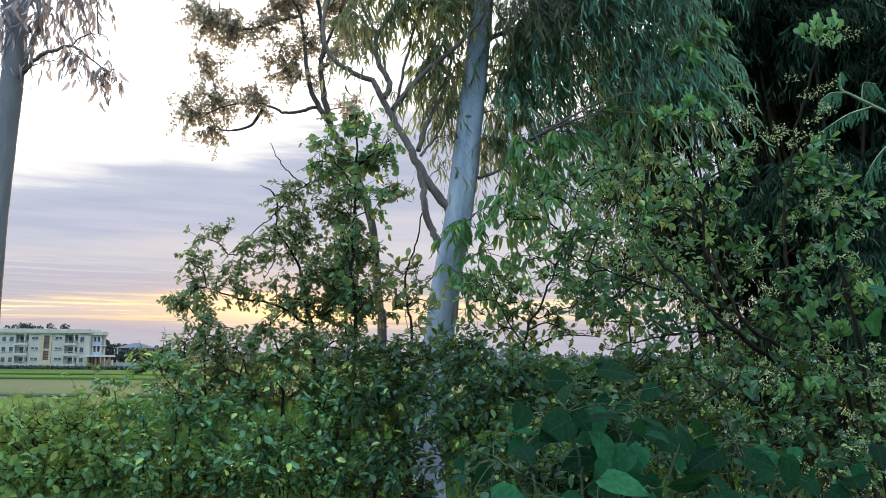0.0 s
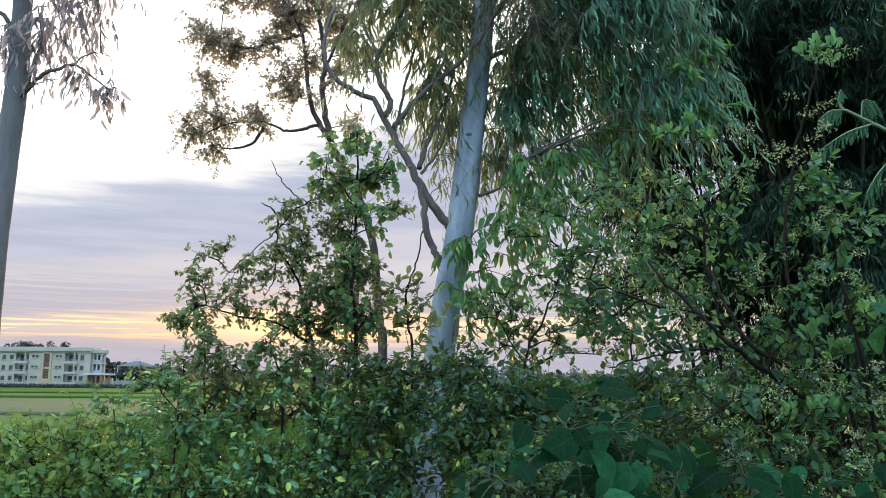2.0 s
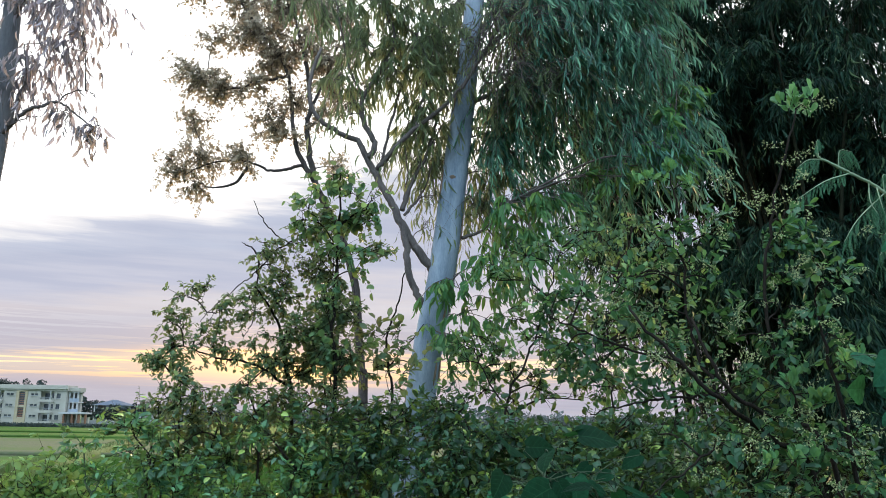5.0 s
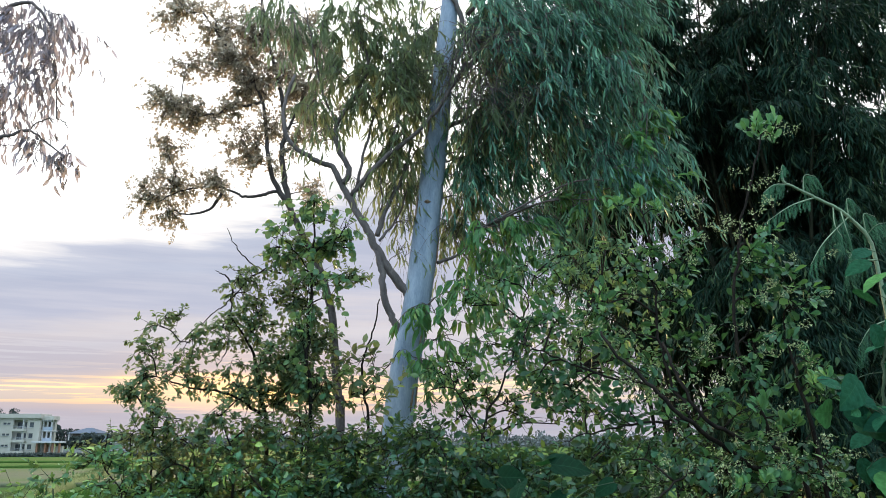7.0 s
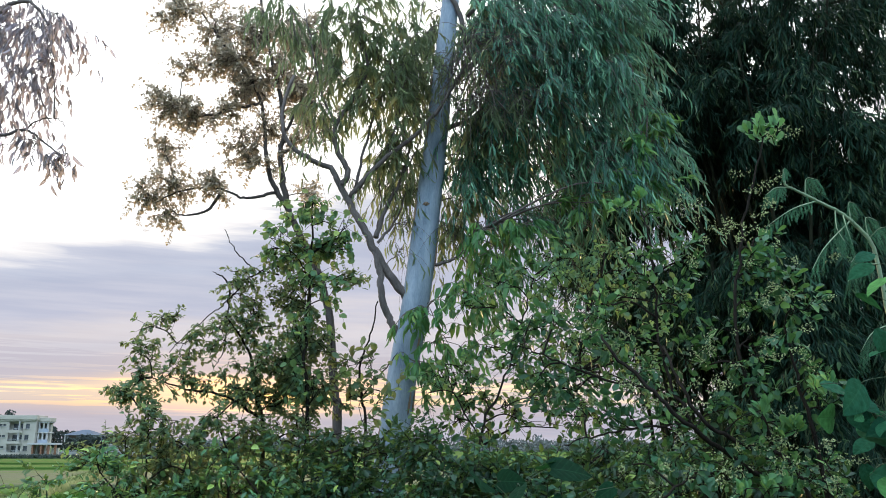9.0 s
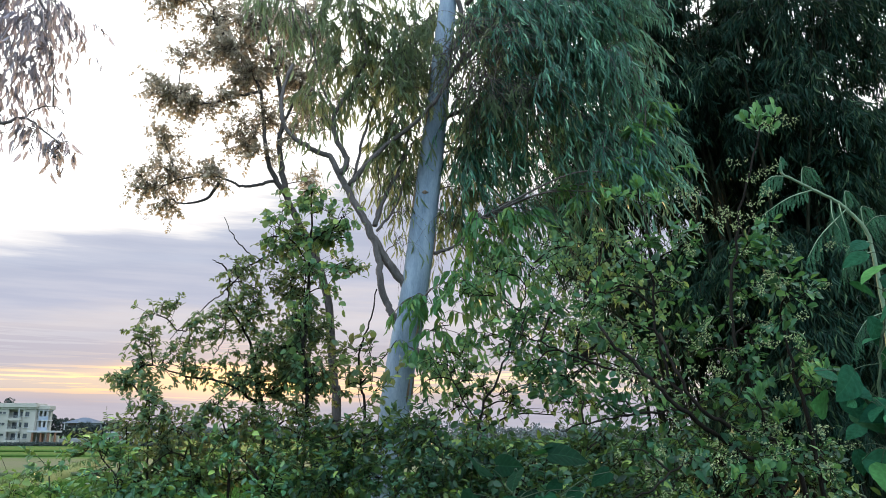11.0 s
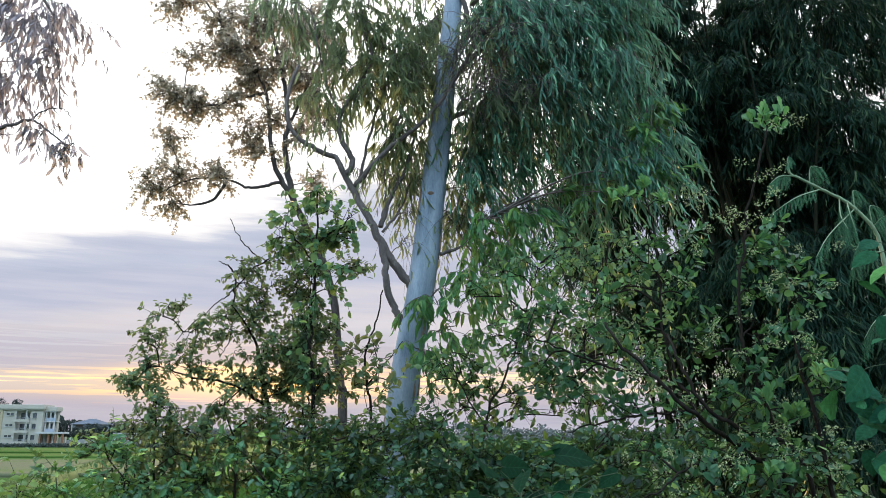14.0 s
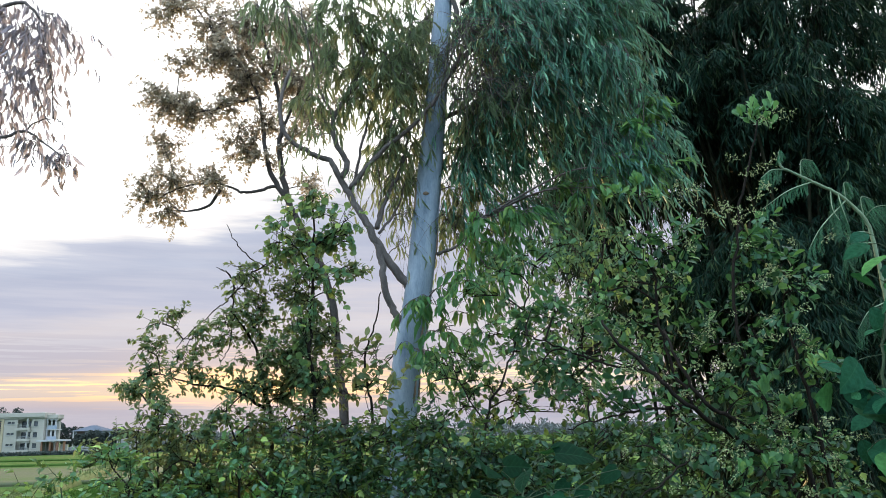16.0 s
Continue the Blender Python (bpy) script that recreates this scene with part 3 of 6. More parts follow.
# ---------------------------------------------------------------- the pale eucalyptus
S_EUC = spec(LANCE, 0.120, 0.021, 8, 6, 0.34, 10, 0.75, 0.95, (0.10, 0, -0.05), 0.55, 0.0035, 0.5)
S_EUC_SWEPT = spec(LANCE, 0.115, 0.017, 10, 8, 0.42, 16, 0.8, 0.9, (0.32, 0, -0.12), 0.5, 0.0035, 0.55)
S_COPPICE = spec(LANCE, 0.125, 0.040, 11, 5, 0.26, 8, 0.6, 0.85, (0.16, 0, 0), 0.55, 0.004)


def pale_eucalyptus():
    rng = np.random.default_rng(11)
    base = (-0.12, 7.0, ground_height(0, 7.0) - 0.1)
    ob = thing("eucalyptus_tree", base, "tall leaning eucalyptus with smooth pale blue-grey trunk and drooping leaves", "tree", "roadside eucalyptus trees")
    axis = smooth_line([base, (-0.18, 7.00, 0.77), (-0.11, 7.00, 1.52), (-0.02, 7.00, 2.24), (0.09, 7.00, 2.88), (0.195, 7.00, 3.80), (0.285, 7.00, 4.65), (0.35, 7.00, 5.35), (0.44, 7.00, 6.31), (0.57, 7.00, 7.94), (0.74, 7.10, 10.21)], 9)
    r = np.interp(np.linspace(0, 1, len(axis)), [0, 0.05, 0.2, 0.45, 0.7, 1.0], [0.20, 0.158, 0.138, 0.127, 0.098, 0.05])
    t = Soup()
    t.tube(axis, r, 22, 0.012, rng)
    trunk = part_mesh("trunk", t.mesh("trunk", M_BARK_PALE), ob, "smooth pale trunk with grey patches")
    # bark still peeling in strips, and the scar of a lost branch
    for k in range(9):
        i = int(rng.integers(12, len(axis) - 20))
        a = rng.uniform(math.pi * 1.05, math.pi * 1.95)
        strip = Soup()
        seg = axis[i:i + 4]
        off = np.array([math.cos(a), math.sin(a), 0]) * (r[i] + 0.003)
        strip.tube(seg + off, [0.002, 0.012, 0.009, 0.002], 5)
        part_mesh("bark_strip", strip.mesh("bark_strip", M_PEEL), trunk)
    knot = Soup()
    kp = np.array((0.175, 6.885, 3.79))
    knot.tube([kp + (0, 0.03, -0.03), kp + (0, -0.005, 0), kp + (0, 0.03, 0.035)], [0.01, 0.03, 0.008], 8, 0.1, rng)
    part_mesh("branch_scar", knot.mesh("branch_scar", M_PEEL), trunk, "dark brown branch scar")
    limbs = [
        ([(0.14, 7.00, 2.71), (0.05, 7.00, 2.86), (-0.07, 6.97, 3.01), (-0.18, 6.95, 3.15), (-0.31, 6.90, 3.36), (-0.40, 6.85, 3.53), (-0.55, 6.85, 3.79), (-0.64, 6.80, 3.95), (-0.73, 6.80, 4.09), (-0.94, 6.75, 4.18), (-1.12, 6.70, 4.33), (-1.18, 6.70, 4.64), (-1.09, 6.70, 4.98)], 0.048, 0.015),
        ([(0.09, 7.00, 2.30), (0.00, 7.00, 2.48), (-0.10, 6.97, 2.62), (-0.18, 6.95, 2.77), (-0.23, 6.90, 2.96), (-0.24, 6.90, 3.13), (-0.30, 6.90, 3.33)], 0.036, 0.030),
    ]
    limbs += [
        ([(-0.53, 6.85, 3.83), (-0.37, 6.75, 4.01), (-0.19, 6.70, 4.18), (0.08, 6.60, 4.38), (0.27, 6.60, 4.62), (0.43, 6.60, 4.90), (0.64, 6.60, 5.25), (0.87, 6.60, 5.61)], 0.026, 0.012),
        ([(-0.29, 6.90, 3.46), (-0.19, 6.90, 3.77), (-0.06, 6.90, 4.05), (0.02, 6.90, 4.39)], 0.026, 0.010),
        ([(-0.27, 6.90, 3.41), (-0.10, 7.00, 3.68), (-0.01, 7.00, 3.97)], 0.014, 0.006),
    ]
    limbs += [
        ([(-0.60, 6.80, 3.93), (-0.56, 6.80, 4.09), (-0.67, 6.80, 4.28), (-0.69, 6.80, 4.51), (-0.53, 6.80, 4.82), (-0.40, 6.80, 5.20), (-0.52, 6.80, 5.51), (-0.50, 6.80, 6.02)], 0.030, 0.012),
        ([(0.27, 7.00, 3.23), (0.42, 6.90, 3.26), (0.56, 6.80, 3.35), (0.67, 6.70, 3.49)], 0.018, 0.008),
        ([(0.55, 7.00, 5.59), (0.46, 6.90, 5.91), (0.12, 6.80, 6.29), (-0.39, 6.80, 6.60), (-0.90, 6.80, 6.52)], 0.03, 0.012),
    ]
    limbs += [
        ([(0.58, 7.00, 5.84), (0.92, 6.80, 6.24), (1.34, 6.60, 6.30), (1.74, 6.50, 5.80), (2.00, 6.40, 5.15), (2.17, 6.40, 4.59)], 0.03, 0.008),
        ([(0.45, 7.00, 5.09), (0.72, 6.80, 5.29), (1.10, 6.70, 5.31), (1.45, 6.60, 4.96), (1.64, 6.60, 4.50)], 0.032, 0.008),
        ([(0.99, 6.60, 5.67), (0.70, 6.50, 5.36), (0.49, 6.50, 5.12), (0.35, 6.50, 4.79), (0.30, 6.50, 4.50)], 0.011, 0.004),
        ([(0.87, 6.60, 5.37), (0.62, 6.50, 5.00), (0.45, 6.50, 4.84), (0.28, 6.50, 4.78)], 0.008, 0.003),
        ([(0.67, 6.50, 5.33), (0.56, 6.50, 4.96), (0.45, 6.50, 4.62), (0.41, 6.50, 4.28)], 0.007, 0.003),
        ([(0.39, 7.00, 4.61), (0.74, 7.10, 4.77), (1.14, 7.20, 4.64), (1.47, 7.20, 4.28)], 0.026, 0.008),
    ]
    limbs += [
        ([(-0.18, 6.70, 4.18), (-0.10, 6.75, 4.61), (-0.03, 6.80, 5.11), (0.09, 6.80, 5.59), (0.15, 6.80, 6.03)], 0.013, 0.005),
        ([(-0.52, 6.85, 3.79), (-0.42, 6.85, 4.31), (-0.30, 6.90, 4.79), (-0.16, 6.90, 5.34), (-0.11, 6.90, 5.90)], 0.015, 0.006),
        ([(-0.69, 6.80, 4.51), (-0.86, 6.85, 4.94), (-0.97, 6.90, 5.45), (-1.06, 6.90, 5.88)], 0.011, 0.005),
        ([(-0.06, 6.90, 4.05), (0.10, 6.90, 4.39), (0.16, 6.90, 4.80)], 0.008, 0.004),
        ([(-0.29, 6.90, 3.46), (-0.25, 6.95, 3.84), (-0.28, 7.00, 4.19), (-0.22, 7.00, 4.60)], 0.009, 0.004),
    ]
    bones = [axis[30:]]
    for pts, a, b in limbs:
        w = Soup()
        bones.append(limb(w, pts, a, b, rng, 9))
        part_mesh("limb", w.mesh("limb", M_TWIG_GREY), ob, "dark brown limb")
    sk = np.concatenate(bones)
    wood, leaf, olive = Soup(), Soup(), Soup()
    for c in [((-0.80, 6.80, 5.55), .4, .34), ((-0.44, 6.80, 5.65), .45, .4), ((-0.02, 6.80, 5.47), .35, .4), ((-0.64, 6.80, 4.98), .3, .3), ((-0.32, 6.80, 4.81), .3, .3), ((-0.07, 6.70, 4.50), .3, .25),
              ((0.09, 7.20, 5.25), .28, .35)] + [((-0.85, 6.80, 4.74), .12, .14), ((-0.15, 6.80, 4.35), .25, .2), ((0.74, 7.20, 4.27), .25, .25), ((0.00, 7.10, 4.17), .15, .2), ((-1.21, 6.80, 5.70), .4, .35),
              ((0.15, 7.30, 5.75), .25, .3), ((0.26, 7.30, 4.55), .12, .2)]:
        clump(wood, olive, rng, sk, c[0], c[1], c[2], S_EUC)
    for c in [((0.84, 7.00, 4.61), .35, .3), ((1.26, 6.90, 4.45), .4, .3), ((1.46, 6.90, 4.05), .35, .25), ((1.00, 7.10, 4.12), .35, .25), ((1.25, 7.00, 3.74), .3, .2), ((1.72, 6.90, 3.88), .25, .2), ((0.97, 7.00, 3.46), .24, .18), ((1.56, 7.00, 3.41), .16, .14), ((0.85, 7.00, 3.08), .2, .16), ((1.84, 7.00, 3.52), .25, .2)]:
        clump(wood, leaf, rng, sk, c[0], c[1], c[2], S_EUC)
    for c in [((0.81, 6.60, 5.07), .22, .25), ((0.90, 6.60, 4.55), .3, .28), ((1.15, 6.50, 4.62), .28, .25), ((0.82, 6.60, 5.49), .28, .25), ((-0.02, 7.00, 4.90), .2, .22), ((-0.02, 6.80, 5.14), .2, .2), ((-0.17, 7.20, 5.25), .22, .24), ((-0.43, 7.20, 5.43), .22, .22), ((-0.11, 7.20, 4.33), .16, .16), ((0.12, 7.30, 4.07), .14, .16), ((0.18, 7.20, 5.96), .24, .2), ((0.53, 7.30, 4.49), .16, .2), ((0.54, 7.30, 4.13), .18, .2), ((0.65, 7.30, 3.86), .2, .18), ((0.45, 7.30, 3.66), .14, .18), ((0.78, 7.20, 3.63), .2, .16)]:
        clump(wood, olive, rng, sk, c[0], c[1], c[2], S_EUC)
    for c in [((-0.46, 6.80, 4.84), .16, .14), ((-0.16, 6.75, 4.96), .2, .16), ((0.00, 6.90, 4.72), .12, .12), ((-0.30, 6.85, 5.25), .22, .18)]:
        clump(wood, olive, rng, sk, c[0], c[1], c[2], S_EUC)
    for c in [((0.30, 6.62, 4.70), .12, .12), ((0.40, 6.60, 5.10), .16, .14)]:
        clump(wood, olive, rng, sk, c[0], c[1], c[2], spec(LANCE, 0.11, 0.022, 10, 3, 0.3, 5, 0.75, 0.95, (0.1, 0, 0), 0.5, 0.003, 0.4))
    # thin bare twigs hanging between limb and trunk
    for c in [((-0.07, 6.90, 3.60), .14, .16), ((-0.15, 6.90, 3.93), .14, .14), ((-0.42, 6.90, 3.93), .12, .12), ((-0.10, 6.90, 3.28), .08, .14), ((-0.84, 6.80, 4.34), .16, .12), ((0.43, 7.00, 3.46), .14, .16), ((0.49, 6.70, 5.30), .2, .16), ((0.72, 6.70, 5.42), .2, .2)]:
        clump(wood, olive, rng, sk, c[0], c[1], c[2], spec(LANCE, 0.12, 0.02, 40, 3, 0.3, 3, 0.8, 1.0, (0, 0, 0), 0.4, 0.0028))
    for c in [((0.52, 6.45, 5.20), .30, .22), ((0.75, 6.45, 4.92), .30, .22), ((1.00, 6.45, 5.10), .30, .22), ((0.66, 6.45, 4.62), .22, .2), ((0.38, 6.45, 4.86), .16, .16), ((1.05, 6.45, 4.62), .3, .2)]:
        clump(wood, olive, rng, sk, c[0], c[1], c[2], spec(LANCE, 0.09, 0.013, 30, 6, 0.38, 2, 0.45, 0.8, (0.1, 0, 0), 0.5, 0.0042), join=0.009)
    part_mesh("backlit_crown", olive.mesh("backlit_crown", M_EUC_BACKLIT), ob, "olive-brown hanging leaves", "stuff")
    for c in [((0.87, 6.60, 5.55), .4, .4), ((1.25, 6.60, 5.37), .45, .4), ((1.61, 6.50, 5.44), .4, .4), ((1.83, 6.40, 4.98), .35, .35), ((2.01, 6.40, 4.59), .28, .3), ((2.09, 6.40, 4.20), .2, .22)] + [((1.47, 6.50, 4.80), .4, .35), ((1.08, 6.70, 4.83), .4, .35), ((0.77, 6.80, 5.05), .3, .3), ((1.63, 6.60, 4.39), .35, .3),
              ((1.80, 6.50, 4.02), .28, .22), ((2.18, 6.40, 3.99), .14, .12)  , ((0.86, 6.90, 6.04), .3, .3), ((0.58, 6.90, 4.51), .16, .25), ((0.66, 7.00, 4.08), .16, .2), ((0.83, 6.90, 4.63), .26, .26), ((0.82, 6.90, 4.22), .25, .2)]:
        clump(wood, leaf, rng, sk, c[0], c[1], c[2], S_EUC_SWEPT)
    for c in [((0.99, 6.60, 5.79), .4, .3), ((1.41, 6.50, 5.77), .4, .3), ((1.84, 6.50, 5.68), .35, .3), ((2.02, 6.40, 5.39), .25, .25)]:
        clump(wood, leaf, rng, sk, c[0], c[1], c[2], S_EUC_SWEPT)
    tips, coppice = Soup(), Soup()
    for c in [((2.10, 6.30, 4.08), .14, .07), ((2.21, 6.30, 3.82), .16, .07), ((1.98, 6.30, 3.74), .14, .06), ((2.18, 6.30, 4.43), .1, .07), ((1.77, 6.30, 3.64), .1, .05)]:
        clump(wood, tips, rng, sk, c[0], c[1], c[2], spec(LANCE, 0.12, 0.03, 16, 5, 0.16, 8, 0.4, 0.6, (0.25, 0, 0), 0.6, 0.003))
    part_mesh("tip_foliage", tips.mesh("tip_foliage", M_YOUNG), ob, "yellow-green shoot tips", "stuff")
    for c in [((0.66, 6.60, 3.46), .22, .2), ((0.85, 6.50, 3.23), .25, .2), ((0.69, 6.50, 2.98), .2, .15), ((0.49, 6.50, 2.88), .15, .15), ((1.02, 6.60, 3.46), .2, .15), ((0.40, 6.60, 2.50), .18, .2), ((0.20, 6.60, 2.72), .14, .1), ((0.13, 6.60, 2.21), .08, .08)]:
        clump(wood, coppice, rng, sk, c[0], c[1], c[2], S_COPPICE)
    part_mesh("coppice_foliage", coppice.mesh("coppice_foliage", M_YOUNG), ob, "broader light green leaves low on the trunk", "stuff")
    part_mesh("twig_work", wood.mesh("twigs", M_TWIG_GREY), ob, "", "stuff")
    part_mesh("crown", leaf.mesh("crown", M_EUC), ob, "hanging narrow blue-green leaves", "stuff")


pale_eucalyptus()


def grey_eucalyptus():
    rng = np.random.default_rng(12)
    base = (-4.45, 7.0, ground_height(0, 7.0) - 0.1)
    ob = thing("eucalyptus_tree", base, "straight eucalyptus with grey trunk and long hanging leaves", "tree", "roadside eucalyptus trees")
    axis = smooth_line([base, (-4.24, 7.00, 1.20), (-4.24, 7.00, 1.71), (-4.24, 7.00, 2.75), (-4.21, 7.00, 3.57), (-4.18, 7.00, 4.41), (-4.20, 7.00, 4.98), (-4.22, 7.00, 5.93), (-4.26, 7.00, 7.41), (-4.38, 7.00, 9.38)], 9)
    t = Soup()
    t.tube(axis, np.interp(np.linspace(0, 1, len(axis)), [0, 0.06, 0.3, 1], [0.19, 0.14, 0.118, 0.06]), 20, 0.012, rng)
    part_mesh("trunk", t.mesh("trunk", M_BARK_GREY), ob, "grey-brown peeling trunk")
    limbs = [
        ([(-4.19, 7.00, 4.11), (-4.00, 6.90, 4.24), (-3.82, 6.80, 4.33), (-3.68, 6.80, 4.38), (-3.55, 6.80, 4.42), (-3.41, 6.80, 4.34), (-3.19, 6.80, 4.16)], 0.024, 0.006),
        ([(-3.58, 6.80, 4.40), (-3.42, 6.80, 4.52), (-3.26, 6.80, 4.53), (-3.19, 6.80, 4.45)], 0.008, 0.003),
        ([(-4.04, 6.90, 4.21), (-3.80, 6.80, 4.26), (-3.61, 6.80, 4.27)], 0.006, 0.003),
        ([(-4.02, 6.90, 4.23), (-3.91, 6.80, 4.46), (-3.88, 6.80, 4.69), (-3.93, 6.80, 5.00)], 0.014, 0.006),
        ([(-4.20, 7.00, 5.33), (-3.93, 6.80, 5.63), (-3.62, 6.70, 5.68), (-3.33, 6.70, 5.34)], 0.03, 0.010),
        ([(-4.19, 7.00, 4.75), (-4.37, 6.90, 4.99), (-4.65, 6.90, 5.05)], 0.03, 0.010),
    ]
    bones = [axis[26:]]
    for pts, a, b in limbs:
        w = Soup()
        bones.append(limb(w, pts, a, b, rng, 8))
        part_mesh("limb", w.mesh("limb", M_TWIG_GREY), ob)
    sk = np.concatenate(bones)
    wood, leaf = Soup(), Soup()
    s = spec(LANCE, 0.125, 0.030, 9, 5, 0.34, 7, 0.7, 1.2, (0.03, 0, 0), 0.5, 0.003)
    s_low = spec(LANCE, 0.12, 0.036, 190, 2, 0.13, 3, 0.35, 1.1, (0.03, 0, 0), 0.55, 0.003)
    for c in [((-3.83, 6.80, 4.88), .16, .16), ((-3.67, 6.80, 5.00), .22, .18), ((-3.33, 6.70, 4.98), .2, .16), ((-3.96, 6.90, 4.65), .06, .08), ((-3.81, 6.80, 5.40), .35, .3), ((-3.44, 6.70, 5.37), .3, .3),
              ((-3.34, 6.70, 5.57), .3, .3), ((-4.38, 6.90, 4.82), .25, .3), ((-4.16, 6.90, 5.75), .4, .4)]:
        clump(wood, leaf, rng, sk, c[0], c[1], c[2], s)
    for c in [((-3.46, 6.80, 4.23), .16, .04), ((-3.21, 6.80, 4.12), .14, .06)]:
        clump(wood, leaf, rng, sk, c[0], c[1], c[2], s_low)
    part_mesh("twig_work", wood.mesh("twigs", M_TWIG_GREY), ob, "", "stuff")
    part_mesh("crown", leaf.mesh("crown", M_LEFT), ob, "hanging brown-green leaves", "stuff")


grey_eucalyptus()

# ---------------------------------------------------------------- slender tree with fine leaves
S_FINE = spec(OVAL, 0.037, 0.022, 34, 8, 0.17, 12, 0.15, 0.25, (0, 0, 0), 0.9, 0.003)
plant("slender_tree", "slender dark-stemmed tree with fine olive leaves against the sky", "tree",
      [[(-0.84, 8.30, -0.72), (-0.71, 8.30, 1.73), (-0.75, 8.30, 2.13), (-0.83, 8.30, 2.92), (-0.99, 8.30, 3.48), (-1.28, 8.30, 4.02), (-1.40, 8.30, 4.44), (-1.46, 8.30, 4.84), (-1.43, 8.30, 5.04), (-1.51, 8.30, 5.57), (-1.66, 8.30, 6.15), (-1.83, 8.30, 6.97)],
       [(-1.34, 8.30, 4.16), (-1.54, 8.30, 4.50), (-1.62, 8.30, 4.86), (-1.73, 8.30, 5.50), (-2.12, 8.30, 6.07), (-2.48, 8.30, 6.58)],
       [(-1.49, 8.30, 4.34), (-1.65, 8.20, 4.26), (-1.82, 8.20, 4.24), (-1.97, 8.20, 4.30), (-2.19, 8.20, 4.36), (-2.55, 8.20, 4.29), (-2.79, 8.20, 4.16)],
       [(-2.06, 8.20, 4.31), (-2.20, 8.20, 4.09), (-2.44, 8.20, 4.03), (-2.60, 8.20, 4.09)]] + [
       [(-1.71, 8.30, 5.43), (-2.01, 8.30, 5.35), (-2.33, 8.30, 5.25), (-2.65, 8.30, 5.28)],
       [(-1.44, 8.30, 5.01), (-1.26, 8.40, 5.55), (-1.08, 8.40, 6.21)]],
      [(-2.65, 8.20, 4.42, .34, .2), (-2.91, 8.20, 4.23, .24, .16), (-2.25, 8.20, 4.33, .28, .18), (-2.68, 8.20, 4.00, .18, .14), (-2.81, 8.30, 5.35, .36, .26), (-2.49, 8.30, 5.24, .26, .26),
       ] + [(-2.78, 8.30, 4.85, .2, .16), (-2.62, 8.30, 5.90, .2, .16), (-2.74, 8.30, 6.54, .34, .28), (-2.14, 8.30, 5.92, .38, .34), (-1.80, 8.30, 6.29, .42, .4), (-1.83, 8.30, 5.64, .38, .34),
       (-2.17, 8.30, 5.25, .26, .22), (-1.89, 8.30, 4.90, .26, .22), (-1.69, 8.30, 4.65, .2, .16), (-1.32, 8.40, 6.28, .45, .4), (-1.46, 8.40, 5.76, .3, .32), (-2.30, 8.30, 6.36, .32, .3), (-1.25, 8.40, 5.33, .22, .3), (-1.09, 8.40, 4.33, .16, .14), (-1.22, 8.30, 5.62, .26, .22), (-1.02, 8.40, 5.22, .2, .2), (-1.30, 8.30, 4.92, .16, .14), (-0.95, 8.40, 5.90, .26, .24), (-1.60, 8.30, 5.10, .2, .18)],
      S_FINE, M_SMALL, M_BARK_MID, 21, 0.055, 0.016, "", "crown", 9, stem_part="trunk")

